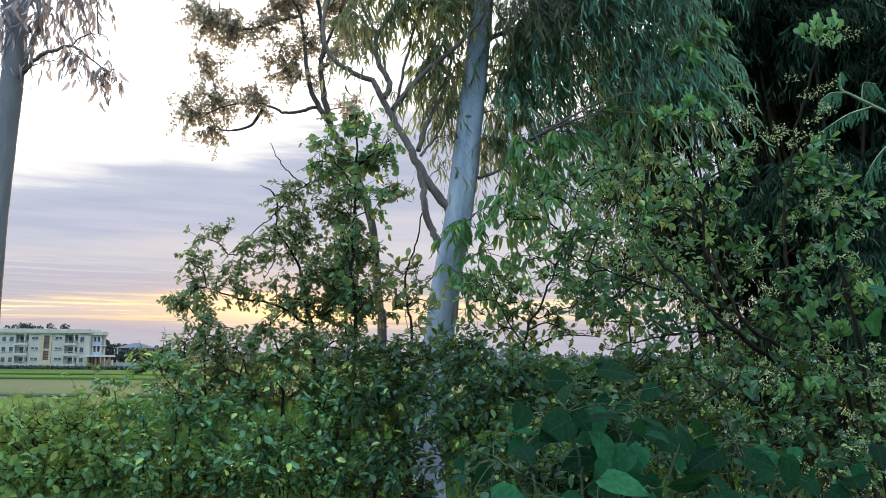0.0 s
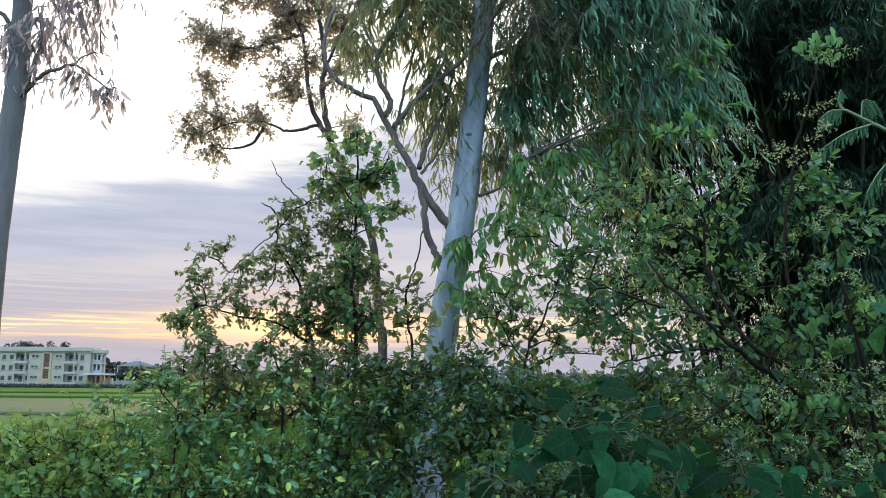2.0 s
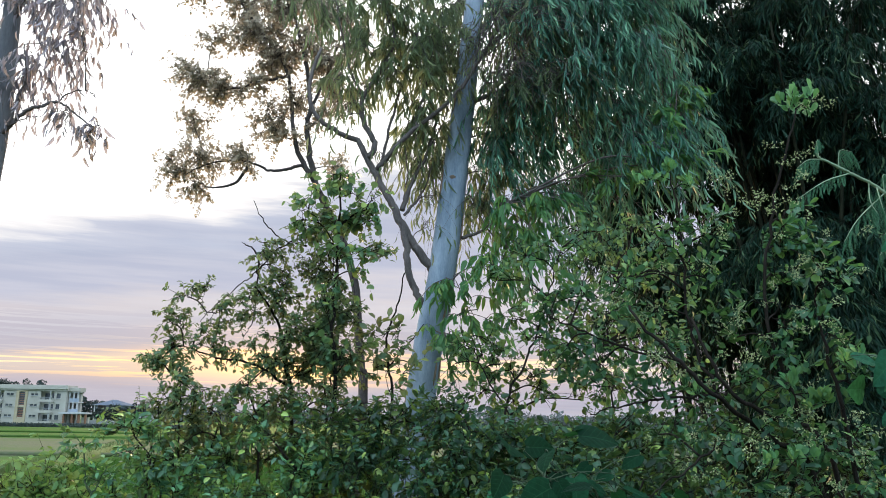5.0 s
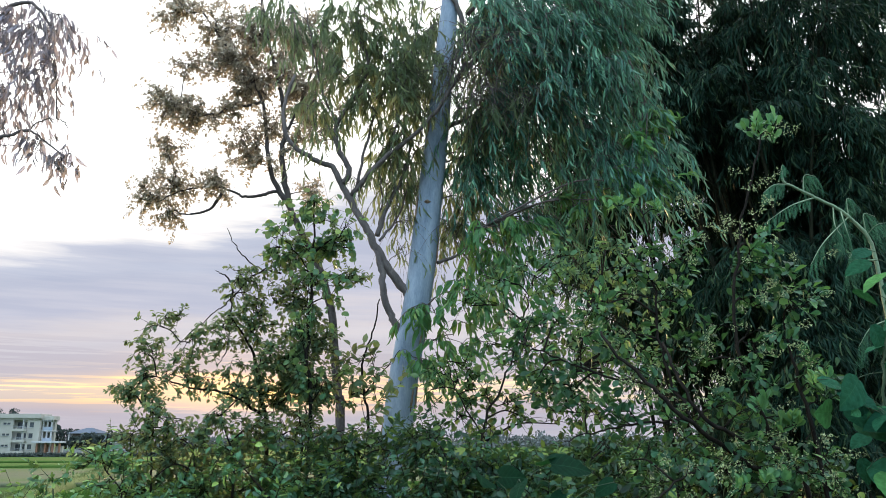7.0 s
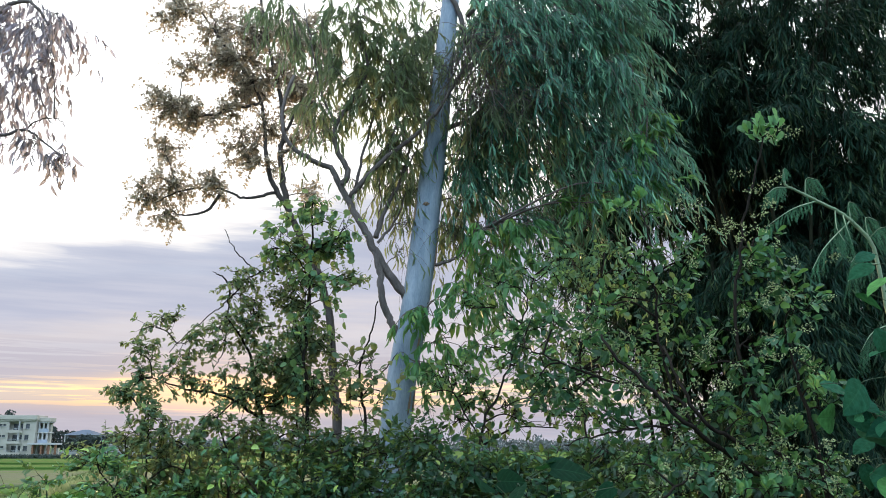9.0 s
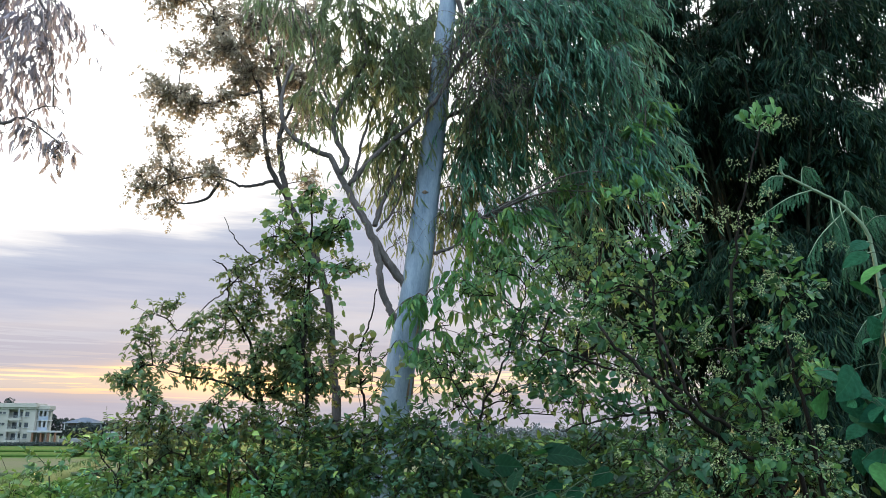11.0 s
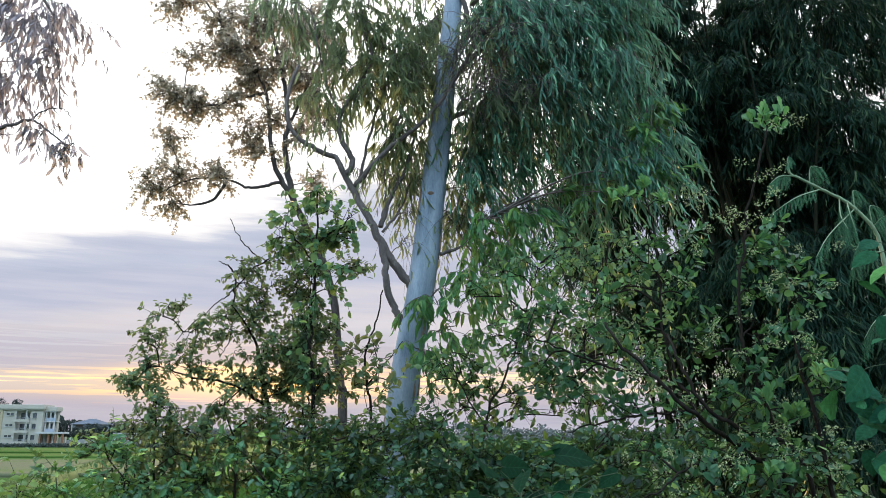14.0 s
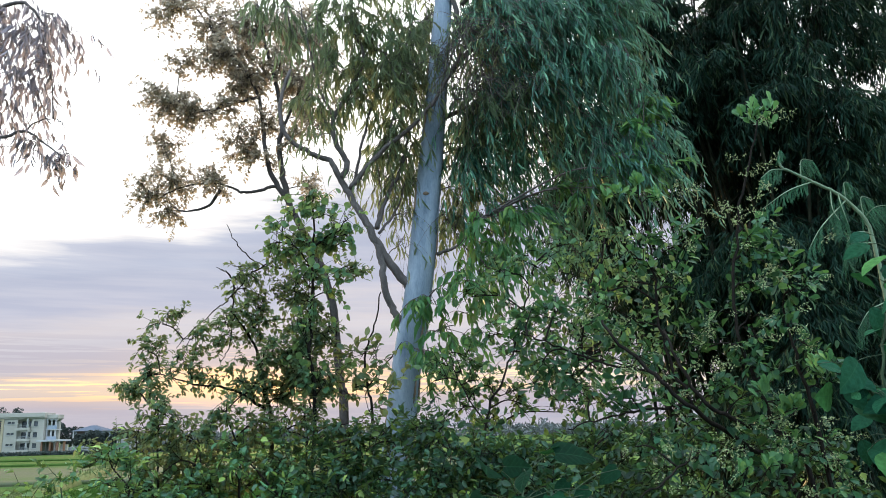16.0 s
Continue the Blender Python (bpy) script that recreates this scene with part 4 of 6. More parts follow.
# ---------------------------------------------------------------- shrubs in front of the field
S_ARM = spec(OVAL, 0.042, 0.022, 23, 7, 0.13, 10, 0.15, 0.2, (0.05, 0, 0), 0.9, 0.0028, 0.3, 0.38)
plant("shrub", "tall open shrub with dark small leaves and bare twig ends", "shrub",
      [[(-1.04, 6.00, -0.23), (-1.05, 6.00, 1.54), (-1.13, 6.00, 1.96), (-1.21, 6.00, 2.30), (-1.38, 5.90, 2.55)],
       [(-1.10, 6.00, 1.79), (-1.34, 5.90, 1.95), (-1.64, 5.90, 2.00), (-1.89, 5.90, 2.08)],
       [(-0.71, 6.00, 2.83), (-0.89, 6.00, 2.97), (-1.07, 6.00, 2.96), (-1.24, 6.00, 2.87), (-1.40, 6.00, 2.68), (-1.48, 5.90, 2.57), (-1.66, 5.90, 2.41), (-1.78, 5.90, 2.27)],
       [(-1.01, 6.00, 2.90), (-1.15, 6.00, 2.93), (-1.27, 6.00, 2.99), (-1.38, 6.00, 3.12), (-1.46, 6.00, 3.27)],
       [(-1.40, 6.00, 2.83), (-1.47, 6.00, 2.89), (-1.53, 6.00, 2.92)]] + [
       [(-1.39, 6.00, 2.79), (-1.39, 6.00, 2.56), (-1.38, 5.90, 2.29), (-1.44, 5.90, 2.16)],
       [(-0.93, 6.00, -0.23), (-0.80, 6.00, 1.54), (-0.75, 6.00, 1.95), (-0.73, 6.00, 2.38), (-0.76, 6.00, 2.74), (-0.71, 6.00, 3.01)]],
      [(-1.90, 5.90, 2.46, .16, .09), (-1.97, 5.90, 2.25, .18, .13), (-2.03, 5.90, 2.04, .15, .1), (-2.07, 5.90, 1.94, .1, .06), (-1.66, 5.90, 2.33, .2, .14), (-1.58, 5.90, 2.04, .22, .08), (-1.77, 5.90, 2.10, .14, .08),
       (-1.37, 6.00, 2.83, .14, .12), (-1.31, 6.00, 2.56, .18, .14), (-1.36, 5.90, 2.33, .2, .15), (-1.34, 5.90, 1.99, .22, .08), (-1.16, 6.00, 2.47, .2, .2), (-1.14, 5.90, 2.12, .26, .2), (-1.07, 6.00, 2.97, .14, .08),
       ] + [(-0.97, 6.00, 2.65, .22, .25), (-0.93, 5.90, 2.20, .28, .25), (-0.69, 6.00, 2.30, .28, .28), (-0.68, 6.00, 1.95, .3, .22), (-0.49, 6.10, 2.90, .12, .1), (-0.96, 5.90, 1.87, .3, .16), (-0.76, 5.80, 2.62, .26, .2), (-0.80, 5.80, 2.32, .3, .2), (-0.74, 5.80, 1.98, .3, .2), (-0.88, 5.90, 3.04, .2, .16), (-0.64, 5.90, 3.08, .16, .2)] + [(-0.86, 6.00, 2.12, .2, .1), (-1.02, 6.00, 1.95, .24, .06), (-1.28, 6.00, 2.74, .14, .08), (-1.10, 6.00, 2.63, .16, .08)],
      S_ARM, M_SHRUB, M_TWIG, 31, 0.022, 0.007)

S_CLIMB = spec(ROUND, 0.052, 0.040, 11, 4, 0.18, 6, 0.2, 0.5, (0, 0, 0), 0.9, 0.0028)
plant("climbing_vine", "climbing vine with round green leaves covering the shrub", "vine",
      [[(-0.82, 5.70, -0.18), (-0.70, 5.70, 1.70), (-0.74, 5.70, 2.14), (-0.73, 5.70, 2.68), (-0.72, 5.70, 3.12), (-0.74, 5.70, 3.44)],
       [(-0.74, 5.70, 2.99), (-0.55, 5.70, 3.12), (-0.42, 5.70, 3.03)],
       [(-0.74, 5.70, 2.86), (-0.94, 5.70, 3.08), (-1.06, 5.70, 3.12)]],
      [(-0.75, 5.70, 3.41, .2, .12), (-0.90, 5.70, 3.23, .14, .1), (-0.64, 5.70, 3.26, .22, .15), (-0.78, 5.70, 3.03, .26, .2), (-0.55, 5.70, 3.01, .22, .18), (-0.47, 5.70, 3.21, .12, .12), (-0.74, 5.60, 2.67, .2, .22),
       (-0.56, 5.70, 2.64, .1, .16), (-0.75, 5.60, 2.29, .16, .2), (-0.64, 5.60, 1.93, .2, .2), (-1.06, 5.70, 3.03, .08, .06)],
      S_CLIMB, M_CLIMB, M_TWIG, 32, 0.016, 0.006)

plant("sapling", "thin sapling with upright sprigs of small leaves", "shrub",
      [[(-0.33, 5.90, -0.21), (-0.29, 5.90, 1.61), (-0.33, 5.90, 1.94), (-0.34, 5.90, 2.20), (-0.27, 5.90, 2.41), (-0.22, 5.90, 2.68)],
       [(-0.33, 5.90, 1.94), (-0.19, 5.90, 2.11), (-0.06, 5.90, 2.28)]],
      [(-0.34, 5.90, 2.20, .16, .05), (-0.16, 5.90, 1.98, .22, .12), (-0.42, 5.90, 1.94, .2, .12), (-0.27, 5.90, 2.11, .14, .06), (-0.33, 5.90, 1.76, .3, .18)],
      spec(OVAL, 0.07, 0.040, 8, 3, 0.16, 5, 0.0, 0.0, (0, 0, 0.15), 0.8, 0.003), M_SHRUB, M_TWIG, 33, 0.012, 0.005)

# low growth along the verge, dark small-leaved
S_LOW = spec(OVAL, 0.048, 0.025, 17, 7, 0.2, 9, 0.1, 0.1, (0, 0, 0), 1.0, 0.003, 0.65, 0.45)


def low_bush(seed, base_x, d, clumps, mat, s, label):
    rng = np.random.default_rng(seed)
    g = (base_x, d, ground_height(base_x, d))
    stems = []
    for c in clumps[:5]:
        top = np.array(c[:3])
        foot = np.array(g) + rng.normal(size=3) * (0.12, 0.12, 0)
        foot[2] = g[2]
        stems.append([tuple(foot), tuple((foot + top) / 2 + rng.normal(size=3) * 0.06), tuple(top)])
    plant("bush", label, "bush", stems, clumps, s, mat, M_TWIG, seed, 0.014, 0.005, "bushes along the verge", shoots=2)


plant("shrub", "low open shrub with fine dark leaves before the field", "shrub",
      [[(-1.22, 5.60, -0.16), (-1.20, 5.60, 1.32), (-1.25, 5.60, 1.59), (-1.32, 5.60, 1.78)], [(-1.26, 5.60, -0.16), (-1.47, 5.60, 1.40), (-1.61, 5.60, 1.63), (-1.73, 5.60, 1.76)], [(-1.14, 5.60, -0.16), (-0.93, 5.60, 1.35), (-0.90, 5.60, 1.62)], [(-1.06, 5.60, -0.16), (-0.62, 5.60, 1.35), (-0.55, 5.60, 1.62)]],
      [(-1.67, 5.60, 1.76, .2, .08), (-1.84, 5.60, 1.65, .16, .06), (-1.34, 5.60, 1.78, .24, .1), (-1.52, 5.60, 1.57, .16, .05), (-1.10, 5.60, 1.68, .2, .06), (-0.79, 5.60, 1.68, .2, .07), (-0.47, 5.60, 1.67, .16, .06), (-1.28, 5.60, 1.38, .2, .06),
       (-0.93, 5.60, 1.35, .26, .07), (-1.98, 5.70, 1.95, .1, .04), (-0.58, 5.60, 1.35, .24, .08), (-0.23, 5.60, 1.54, .22, .1), (-1.74, 5.60, 1.37, .16, .05), (-1.15, 5.80, 1.95, .2, .1)],
      S_ARM, M_SHRUB, M_TWIG, 36, 0.012, 0.004)

plant("shrub", "upright bushy shrub with fine dark leaves at the field edge", "shrub",
      [[(-1.72, 5.70, -0.19), (-1.76, 5.70, 0.80), (-1.80, 5.70, 1.35), (-1.84, 5.70, 1.86)], [(-1.74, 5.70, 0.60), (-1.60, 5.70, 1.20), (-1.48, 5.75, 1.72)], [(-1.76, 5.70, 0.90), (-1.90, 5.70, 1.30), (-2.06, 5.65, 1.52)],
       [(-1.20, 5.80, -0.22), (-1.22, 5.80, 0.90), (-1.24, 5.80, 1.50), (-1.16, 5.80, 1.92)], [(-0.80, 5.80, -0.22), (-0.82, 5.80, 0.90), (-0.76, 5.80, 1.50), (-0.70, 5.80, 1.90)]],
      [(-1.85, 5.70, 1.74, .13, .12), (-1.96, 5.70, 1.50, .15, .11), (-1.72, 5.70, 1.52, .18, .13), (-1.86, 5.70, 1.27, .2, .13), (-1.56, 5.70, 1.34, .2, .14), (-1.49, 5.75, 1.66, .17, .12), (-1.25, 5.80, 1.54, .2, .14),
       (-0.96, 5.80, 1.62, .2, .13), (-0.70, 5.80, 1.70, .16, .1), (-0.55, 5.80, 1.55, .2, .13), (-2.10, 5.65, 1.52, .1, .05), (-1.32, 5.80, 1.28, .2, .12), (-1.00, 5.80, 1.34, .2, .12)],
      {**S_ARM, "sub": 30}, M_SHRUB, M_TWIG, 37, 0.013, 0.004, shoots=1)

DARK_BUSH = "dense dark green small-leaved bush on the verge"
low_bush(41, -1.75, 5.2, [(-1.82, 5.20, 1.30, .16, .1), (-1.91, 5.20, 0.93, .28, .16), (-1.58, 5.20, 0.93, .26, .1), (-1.72, 5.20, 0.75, .4, .28), (-1.44, 5.20, 1.17, .16, .06), (-1.39, 5.10, 0.76, .35, .28), (-1.98, 5.30, 1.43, .14, .05), (-1.70, 5.20, 1.15, .2, .08), (-1.97, 5.00, 0.71, .35, .2)], M_BUSH, S_LOW, DARK_BUSH)
low_bush(42, -1.0, 5.1, [(-1.22, 5.10, 1.03, .26, .1), (-1.03, 5.10, 0.94, .38, .22), (-0.87, 5.20, 1.23, .26, .16), (-0.74, 5.10, 1.02, .35, .28), (-1.19, 5.00, 0.74, .35, .25), (-0.79, 5.00, 0.71, .4, .25), (-1.12, 5.30, 1.47, .2, .07)], M_BUSH, S_LOW, DARK_BUSH)
low_bush(43, -0.35, 5.0, [(-0.52, 5.10, 1.31, .3, .25), (-0.36, 5.00, 1.03, .3, .28), (-0.54, 5.00, 0.78, .35, .25), (-0.30, 5.20, 1.49, .22, .15), (-0.70, 5.30, 1.49, .2, .08), (-0.21, 4.90, 0.76, .3, .22), (-0.13, 5.20, 1.30, .16, .2), (-0.08, 5.40, 1.53, .16, .12), (-0.04, 5.00, 1.03, .18, .2)], M_THICKET_SHADED, S_LOW, DARK_BUSH)
low_bush(44, 0.35, 4.9, [(0.15, 5.00, 1.35, .22, .16), (0.26, 5.10, 1.48, .28, .08), (0.07, 4.90, 1.11, .22, .22), (0.43, 4.90, 1.39, .25, .16), (0.21, 4.80, 0.85, .3, .22), (0.60, 5.10, 1.38, .28, .07), (0.08, 5.20, 1.62, .1, .08), (0.36, 4.90, 1.18, .3, .2)], M_THICKET_SHADED, S_LOW, DARK_BUSH)
low_bush(45, 1.0, 5.0, [(0.88, 5.00, 1.36, .3, .08), (0.71, 4.90, 1.25, .3, .2), (1.17, 5.00, 1.48, .3, .1), (0.97, 4.80, 1.12, .35, .25), (1.33, 4.80, 1.33, .35, .25), (0.84, 5.20, 1.34, .3, .14), (1.45, 5.20, 1.53, .3, .16)], M_THICKET_SHADED, S_LOW, DARK_BUSH)
low_bush(48, 0.95, 3.9, [(0.44, 3.90, 1.09, .25, .1), (0.74, 4.00, 1.19, .28, .06), (1.04, 4.00, 1.19, .28, .06), (0.54, 3.70, 0.93, .3, .12), (1.27, 4.00, 1.14, .25, .08), (0.69, 3.60, 1.03, .3, .14), (0.97, 3.60, 1.03, .3, .14), (0.40, 3.60, 1.00, .25, .12), (1.23, 3.60, 1.03, .28, .14), (0.79, 3.50, 0.92, .35, .12), (1.11, 3.50, 0.90, .35, .12), (0.21, 3.90, 0.95, .22, .14), (0.79, 4.20, 1.30, .3, .08), (1.15, 4.20, 1.27, .3, .1), (0.48, 4.20, 1.23, .25, .08)], M_THICKET_SHADED, S_LOW, DARK_BUSH)
low_bush(49, -1.9, 5.7, [(-1.88, 5.70, 1.29, .2, .05), (-1.53, 5.70, 1.24, .24, .06), (-1.18, 5.70, 1.26, .24, .06), (-1.39, 5.60, 1.25, .36, .16), (-1.81, 5.60, 1.22, .36, .14), (-0.99, 5.70, 1.39, .22, .1)], M_BUSH, S_LOW, DARK_BUSH)
low_bush(50, -0.9, 5.6, [(-0.81, 5.60, 1.28, .26, .07), (-0.46, 5.60, 1.33, .2, .08), (-0.11, 5.60, 1.38, .25, .12), (-0.61, 5.50, 1.28, .36, .18), (-0.22, 5.50, 1.24, .36, .16)], M_BUSH, S_LOW, DARK_BUSH)
low_bush(52, 0.5, 5.5, [(0.24, 5.50, 1.42, .28, .12), (0.56, 5.50, 1.42, .3, .12), (0.92, 5.50, 1.44, .3, .12), (0.39, 5.40, 1.24, .36, .18), (0.81, 5.40, 1.26, .36, .18), (1.27, 5.50, 1.50, .3, .14), (0.13, 5.60, 1.64, .16, .1), (1.31, 5.40, 1.33, .36, .18)], M_THICKET_SHADED, S_LOW, DARK_BUSH)
low_bush(53, 1.9, 4.6, [(1.60, 4.60, 1.36, .3, .2), (1.95, 4.60, 1.30, .3, .22), (2.25, 4.60, 1.40, .3, .25), (1.70, 4.60, 1.00, .35, .25), (2.10, 4.60, 0.95, .35, .25), (2.55, 4.70, 1.30, .3, .25), (2.50, 4.60, 0.90, .35, .25), (1.85, 4.70, 1.62, .26, .14)], M_THICKET_SHADED, S_LOW, DARK_BUSH)
S_VINEMASS = spec(OVAL, 0.052, 0.031, 26, 6, 0.2, 8, 0.1, 0.1, (0, 0, 0.05), 1.0, 0.003, 0.6)
YELLOW = "sprawling yellow-green vine heaped over the verge"
low_bush(46, -2.9, 5.3, [(-2.83, 5.30, 0.95, .35, .18), (-2.53, 5.30, 0.99, .35, .2), (-2.82, 5.10, 0.72, .4, .2), (-2.30, 5.30, 0.95, .3, .16), (-2.49, 5.10, 0.72, .4, .2), (-2.16, 5.10, 0.73, .35, .2), (-2.54, 5.40, 1.09, .25, .06), (-2.94, 5.40, 1.08, .2, .05), (-3.29, 5.30, 0.91, .4, .22)], M_VINE, S_VINEMASS, YELLOW)
plant("sapling", "small upright sapling with pale green tip leaves", "shrub",
      [[(-2.23, 5.00, -0.07), (-2.10, 5.00, 0.95), (-2.14, 5.00, 1.16), (-2.18, 5.00, 1.38)], [(-2.12, 5.00, 1.00), (-2.06, 5.00, 1.16), (-2.01, 5.00, 1.25)]],
      [(-2.18, 5.00, 1.37, .05, .07), (-2.15, 5.00, 1.24, .08, .07), (-2.08, 5.00, 1.16, .1, .06)],
      spec(OVAL, 0.040, 0.023, 18, 4, 0.08, 6, 0, 0, (0, 0, 0.1), 0.8, 0.002), M_BUSH, M_STEM, 47, 0.01, 0.004)

# open shrubs behind, between the trunk and the grove
S_MID = spec(OVAL, 0.056, 0.034, 5, 4, 0.2, 5, 0.15, 0.35, (0.05, 0, 0), 0.9, 0.003)
plant("shrub", "open light green shrub with sky showing through its leaves", "shrub",
      [[(0.54, 5.60, -0.16), (0.53, 5.60, 1.53), (0.66, 5.60, 1.92), (0.79, 5.60, 2.24), (0.89, 5.60, 2.58), (0.96, 5.60, 2.83)],
       [(0.57, 5.60, 1.60), (0.37, 5.60, 1.92), (0.29, 5.60, 2.16)],
       [(0.77, 5.60, 2.16), (1.09, 5.60, 2.36), (1.35, 5.60, 2.57)],
       [(0.64, 5.60, 1.84), (0.95, 5.60, 1.96), (1.20, 5.60, 2.08)]],
      [(0.77, 5.60, 2.75, .2, .16), (0.98, 5.60, 2.79, .18, .16), (1.10, 5.60, 2.58, .22, .16), (1.36, 5.60, 2.70, .22, .2), (0.76, 5.60, 2.45, .16, .1), (0.59, 5.60, 2.28, .16, .12), (0.34, 5.60, 2.16, .16, .12),
       (1.00, 5.60, 2.32, .1, .05), (0.75, 5.60, 2.12, .14, .06), (0.50, 5.60, 1.96, .22, .12), (0.90, 5.60, 1.92, .22, .1), (1.30, 5.60, 2.32, .1, .06), (1.23, 5.60, 1.91, .16, .06), (1.52, 5.60, 2.57, .18, .12), (0.17, 5.60, 1.96, .12, .1), (0.47, 5.60, 2.58, .1, .12), (1.20, 5.60, 2.16, .18, .07), (1.55, 5.60, 2.28, .16, .06)] + [(1.22, 5.70, 2.99, .24, .16), (1.56, 5.80, 3.06, .24, .16), (1.82, 5.80, 2.87, .24, .16), (1.99, 5.70, 2.63, .2, .14), (1.79, 5.70, 2.37, .18, .1), (1.46, 5.70, 2.50, .2, .12), (1.19, 5.80, 2.83, .24, .16), (1.48, 5.90, 2.81, .26, .18), (1.74, 5.90, 2.62, .24, .16), (1.13, 5.80, 2.52, .2, .12), (1.57, 5.70, 2.90, .24, .16), (1.82, 5.70, 2.16, .18, .06), (0.89, 5.70, 2.25, .18, .06), (1.25, 5.80, 2.35, .2, .08), (1.43, 5.70, 2.00, .2, .06)] + [(0.86, 5.80, 2.07, .16, .06), (0.55, 5.80, 1.93, .18, .08), (1.05, 5.80, 2.11, .16, .06), (1.68, 5.70, 2.05, .16, .1), (1.54, 5.70, 2.16, .13, .08), (1.86, 5.80, 1.96, .17, .1), (1.75, 5.80, 2.22, .15, .08), (0.35, 5.75, 1.74, .16, .08), (0.62, 5.75, 1.70, .18, .08), (0.88, 5.75, 1.76, .18, .08), (1.12, 5.75, 1.72, .18, .09), (1.38, 5.75, 1.80, .16, .09), (0.75, 5.80, 1.86, .16, .06), (0.48, 5.80, 1.86, .14, .06), (1.25, 5.80, 1.92, .16, .06), (0.35, 5.90, 2.02, .14, .08), (1.06, 5.90, 2.54, .18, .1), (1.19, 5.80, 1.92, .2, .05)],
      S_MID, M_CLIMB, M_TWIG, 51, 0.011, 0.004)

# ---------------------------------------------------------------- dark grove
S_BAM = spec(SLIM, 0.16, 0.0235, 7, 8, 0.36, 14, 0.7, 0.8, (0.03, 0, -0.02), 0.55, 0.003)


HOLLOW = np.array((3.7, 9.6, 4.5))


def bamboo(seed, foot_x, foot_y, n, spread_x, low, high, per_culm, thin=1.0, lean=0.0):
    rng = np.random.default_rng(seed)
    ob = thing("bamboo_clump", (foot_x, foot_y, ground_height(foot_x, foot_y)), "tall dark clump of bamboo with drooping narrow leaves", "bamboo", "dark bamboo grove")
    wood, leaf = Soup(), Soup()
    for k in range(n):
        fx, fy = foot_x + rng.normal() * 0.3, foot_y + rng.normal() * 0.3
        tip = (fx + lean + rng.uniform(-1, 1) * spread_x, fy + rng.uniform(-0.9, 0.6), rng.uniform(high * 0.8, high * 1.1))
        mid = ((fx * 2 + tip[0]) / 3, (fy * 2 + tip[1]) / 3, tip[2] * 0.5)
        w = Soup()
        line = limb(w, [(fx, fy, ground_height(fx, fy)), mid, tip], 0.035, 0.012, rng, 7, 8, 0.004)
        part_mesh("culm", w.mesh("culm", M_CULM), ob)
        zs = line[:, 2]
        for j in range(per_culm):
            z = low + (zs[-1] - low) * rng.uniform() ** 1.15
            i = int(np.argmin(abs(zs - z)))
            c = line[i] + rng.normal(size=3) * (0.38, 0.38, 0.1)
            if np.linalg.norm((c - HOLLOW) / (0.75, 2.4, 0.75)) < 1:
                continue
            clump(wood, leaf, rng, line[max(0, i - 3):i + 1], c, 0.36 * thin, 0.30 * thin, S_BAM)
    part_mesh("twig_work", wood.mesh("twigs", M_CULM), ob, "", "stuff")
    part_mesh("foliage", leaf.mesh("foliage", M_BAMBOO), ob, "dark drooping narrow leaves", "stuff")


bamboo(61, 4.5, 9.2, 6, 1.0, 2.7, 8.7, 13, 1.0, -1.3)
bamboo(62, 4.9, 9.0, 7, 1.1, 1.4, 7.6, 13)
bamboo(63, 4.6, 10.6, 8, 1.3, 1.0, 8.4, 13)
bamboo(64, 6.6, 9.6, 7, 1.4, 1.0, 8.9, 14)
bamboo(65, 4.4, 10.8, 4, 0.7, 3.2, 6.8, 8, 0.9, -2.4)
bamboo(66, 6.0, 12.0, 7, 1.8, 0.3, 8.0, 13)
bamboo(68, 4.2, 11.2, 4, 0.8, 3.0, 6.2, 10, 0.9, -1.4)
bamboo(67, 4.8, 10.4, 4, 0.6, 4.6, 9.0, 6, 0.8, -1.4)

# ---------------------------------------------------------------- flowering shrub by the road
S_FLS = spec(OBOVATE, 0.050, 0.027, 11, 4, 0.13, 8, 0.05, 0.15, (0, 0, 0.02), 0.9, 0.0025, 0.45)


def raceme(flower, wood, rng, start, way, length, n):
    """A spike of tiny round buds on short stalks."""
    u = rng.uniform(0, 1, n)
    way = unit(way)
    line = np.array([start, start + way * length * 0.5 + (0, 0, 0.004), start + way * length])
    wood.tube(line, [0.0018, 0.0014, 0.0008], 3)
    pos = start + way * u[:, None] * length + rng.normal(size=(n, 3)) * 0.011
    for q in range(2):
        flower.leaves(ROUND, pos + rng.normal(size=pos.shape) * 0.002, rng.normal(size=(n, 3)), rng.normal(size=(n, 3)), rng.uniform(0.005, 0.0085, n), rng.uniform(0.005, 0.008, n))


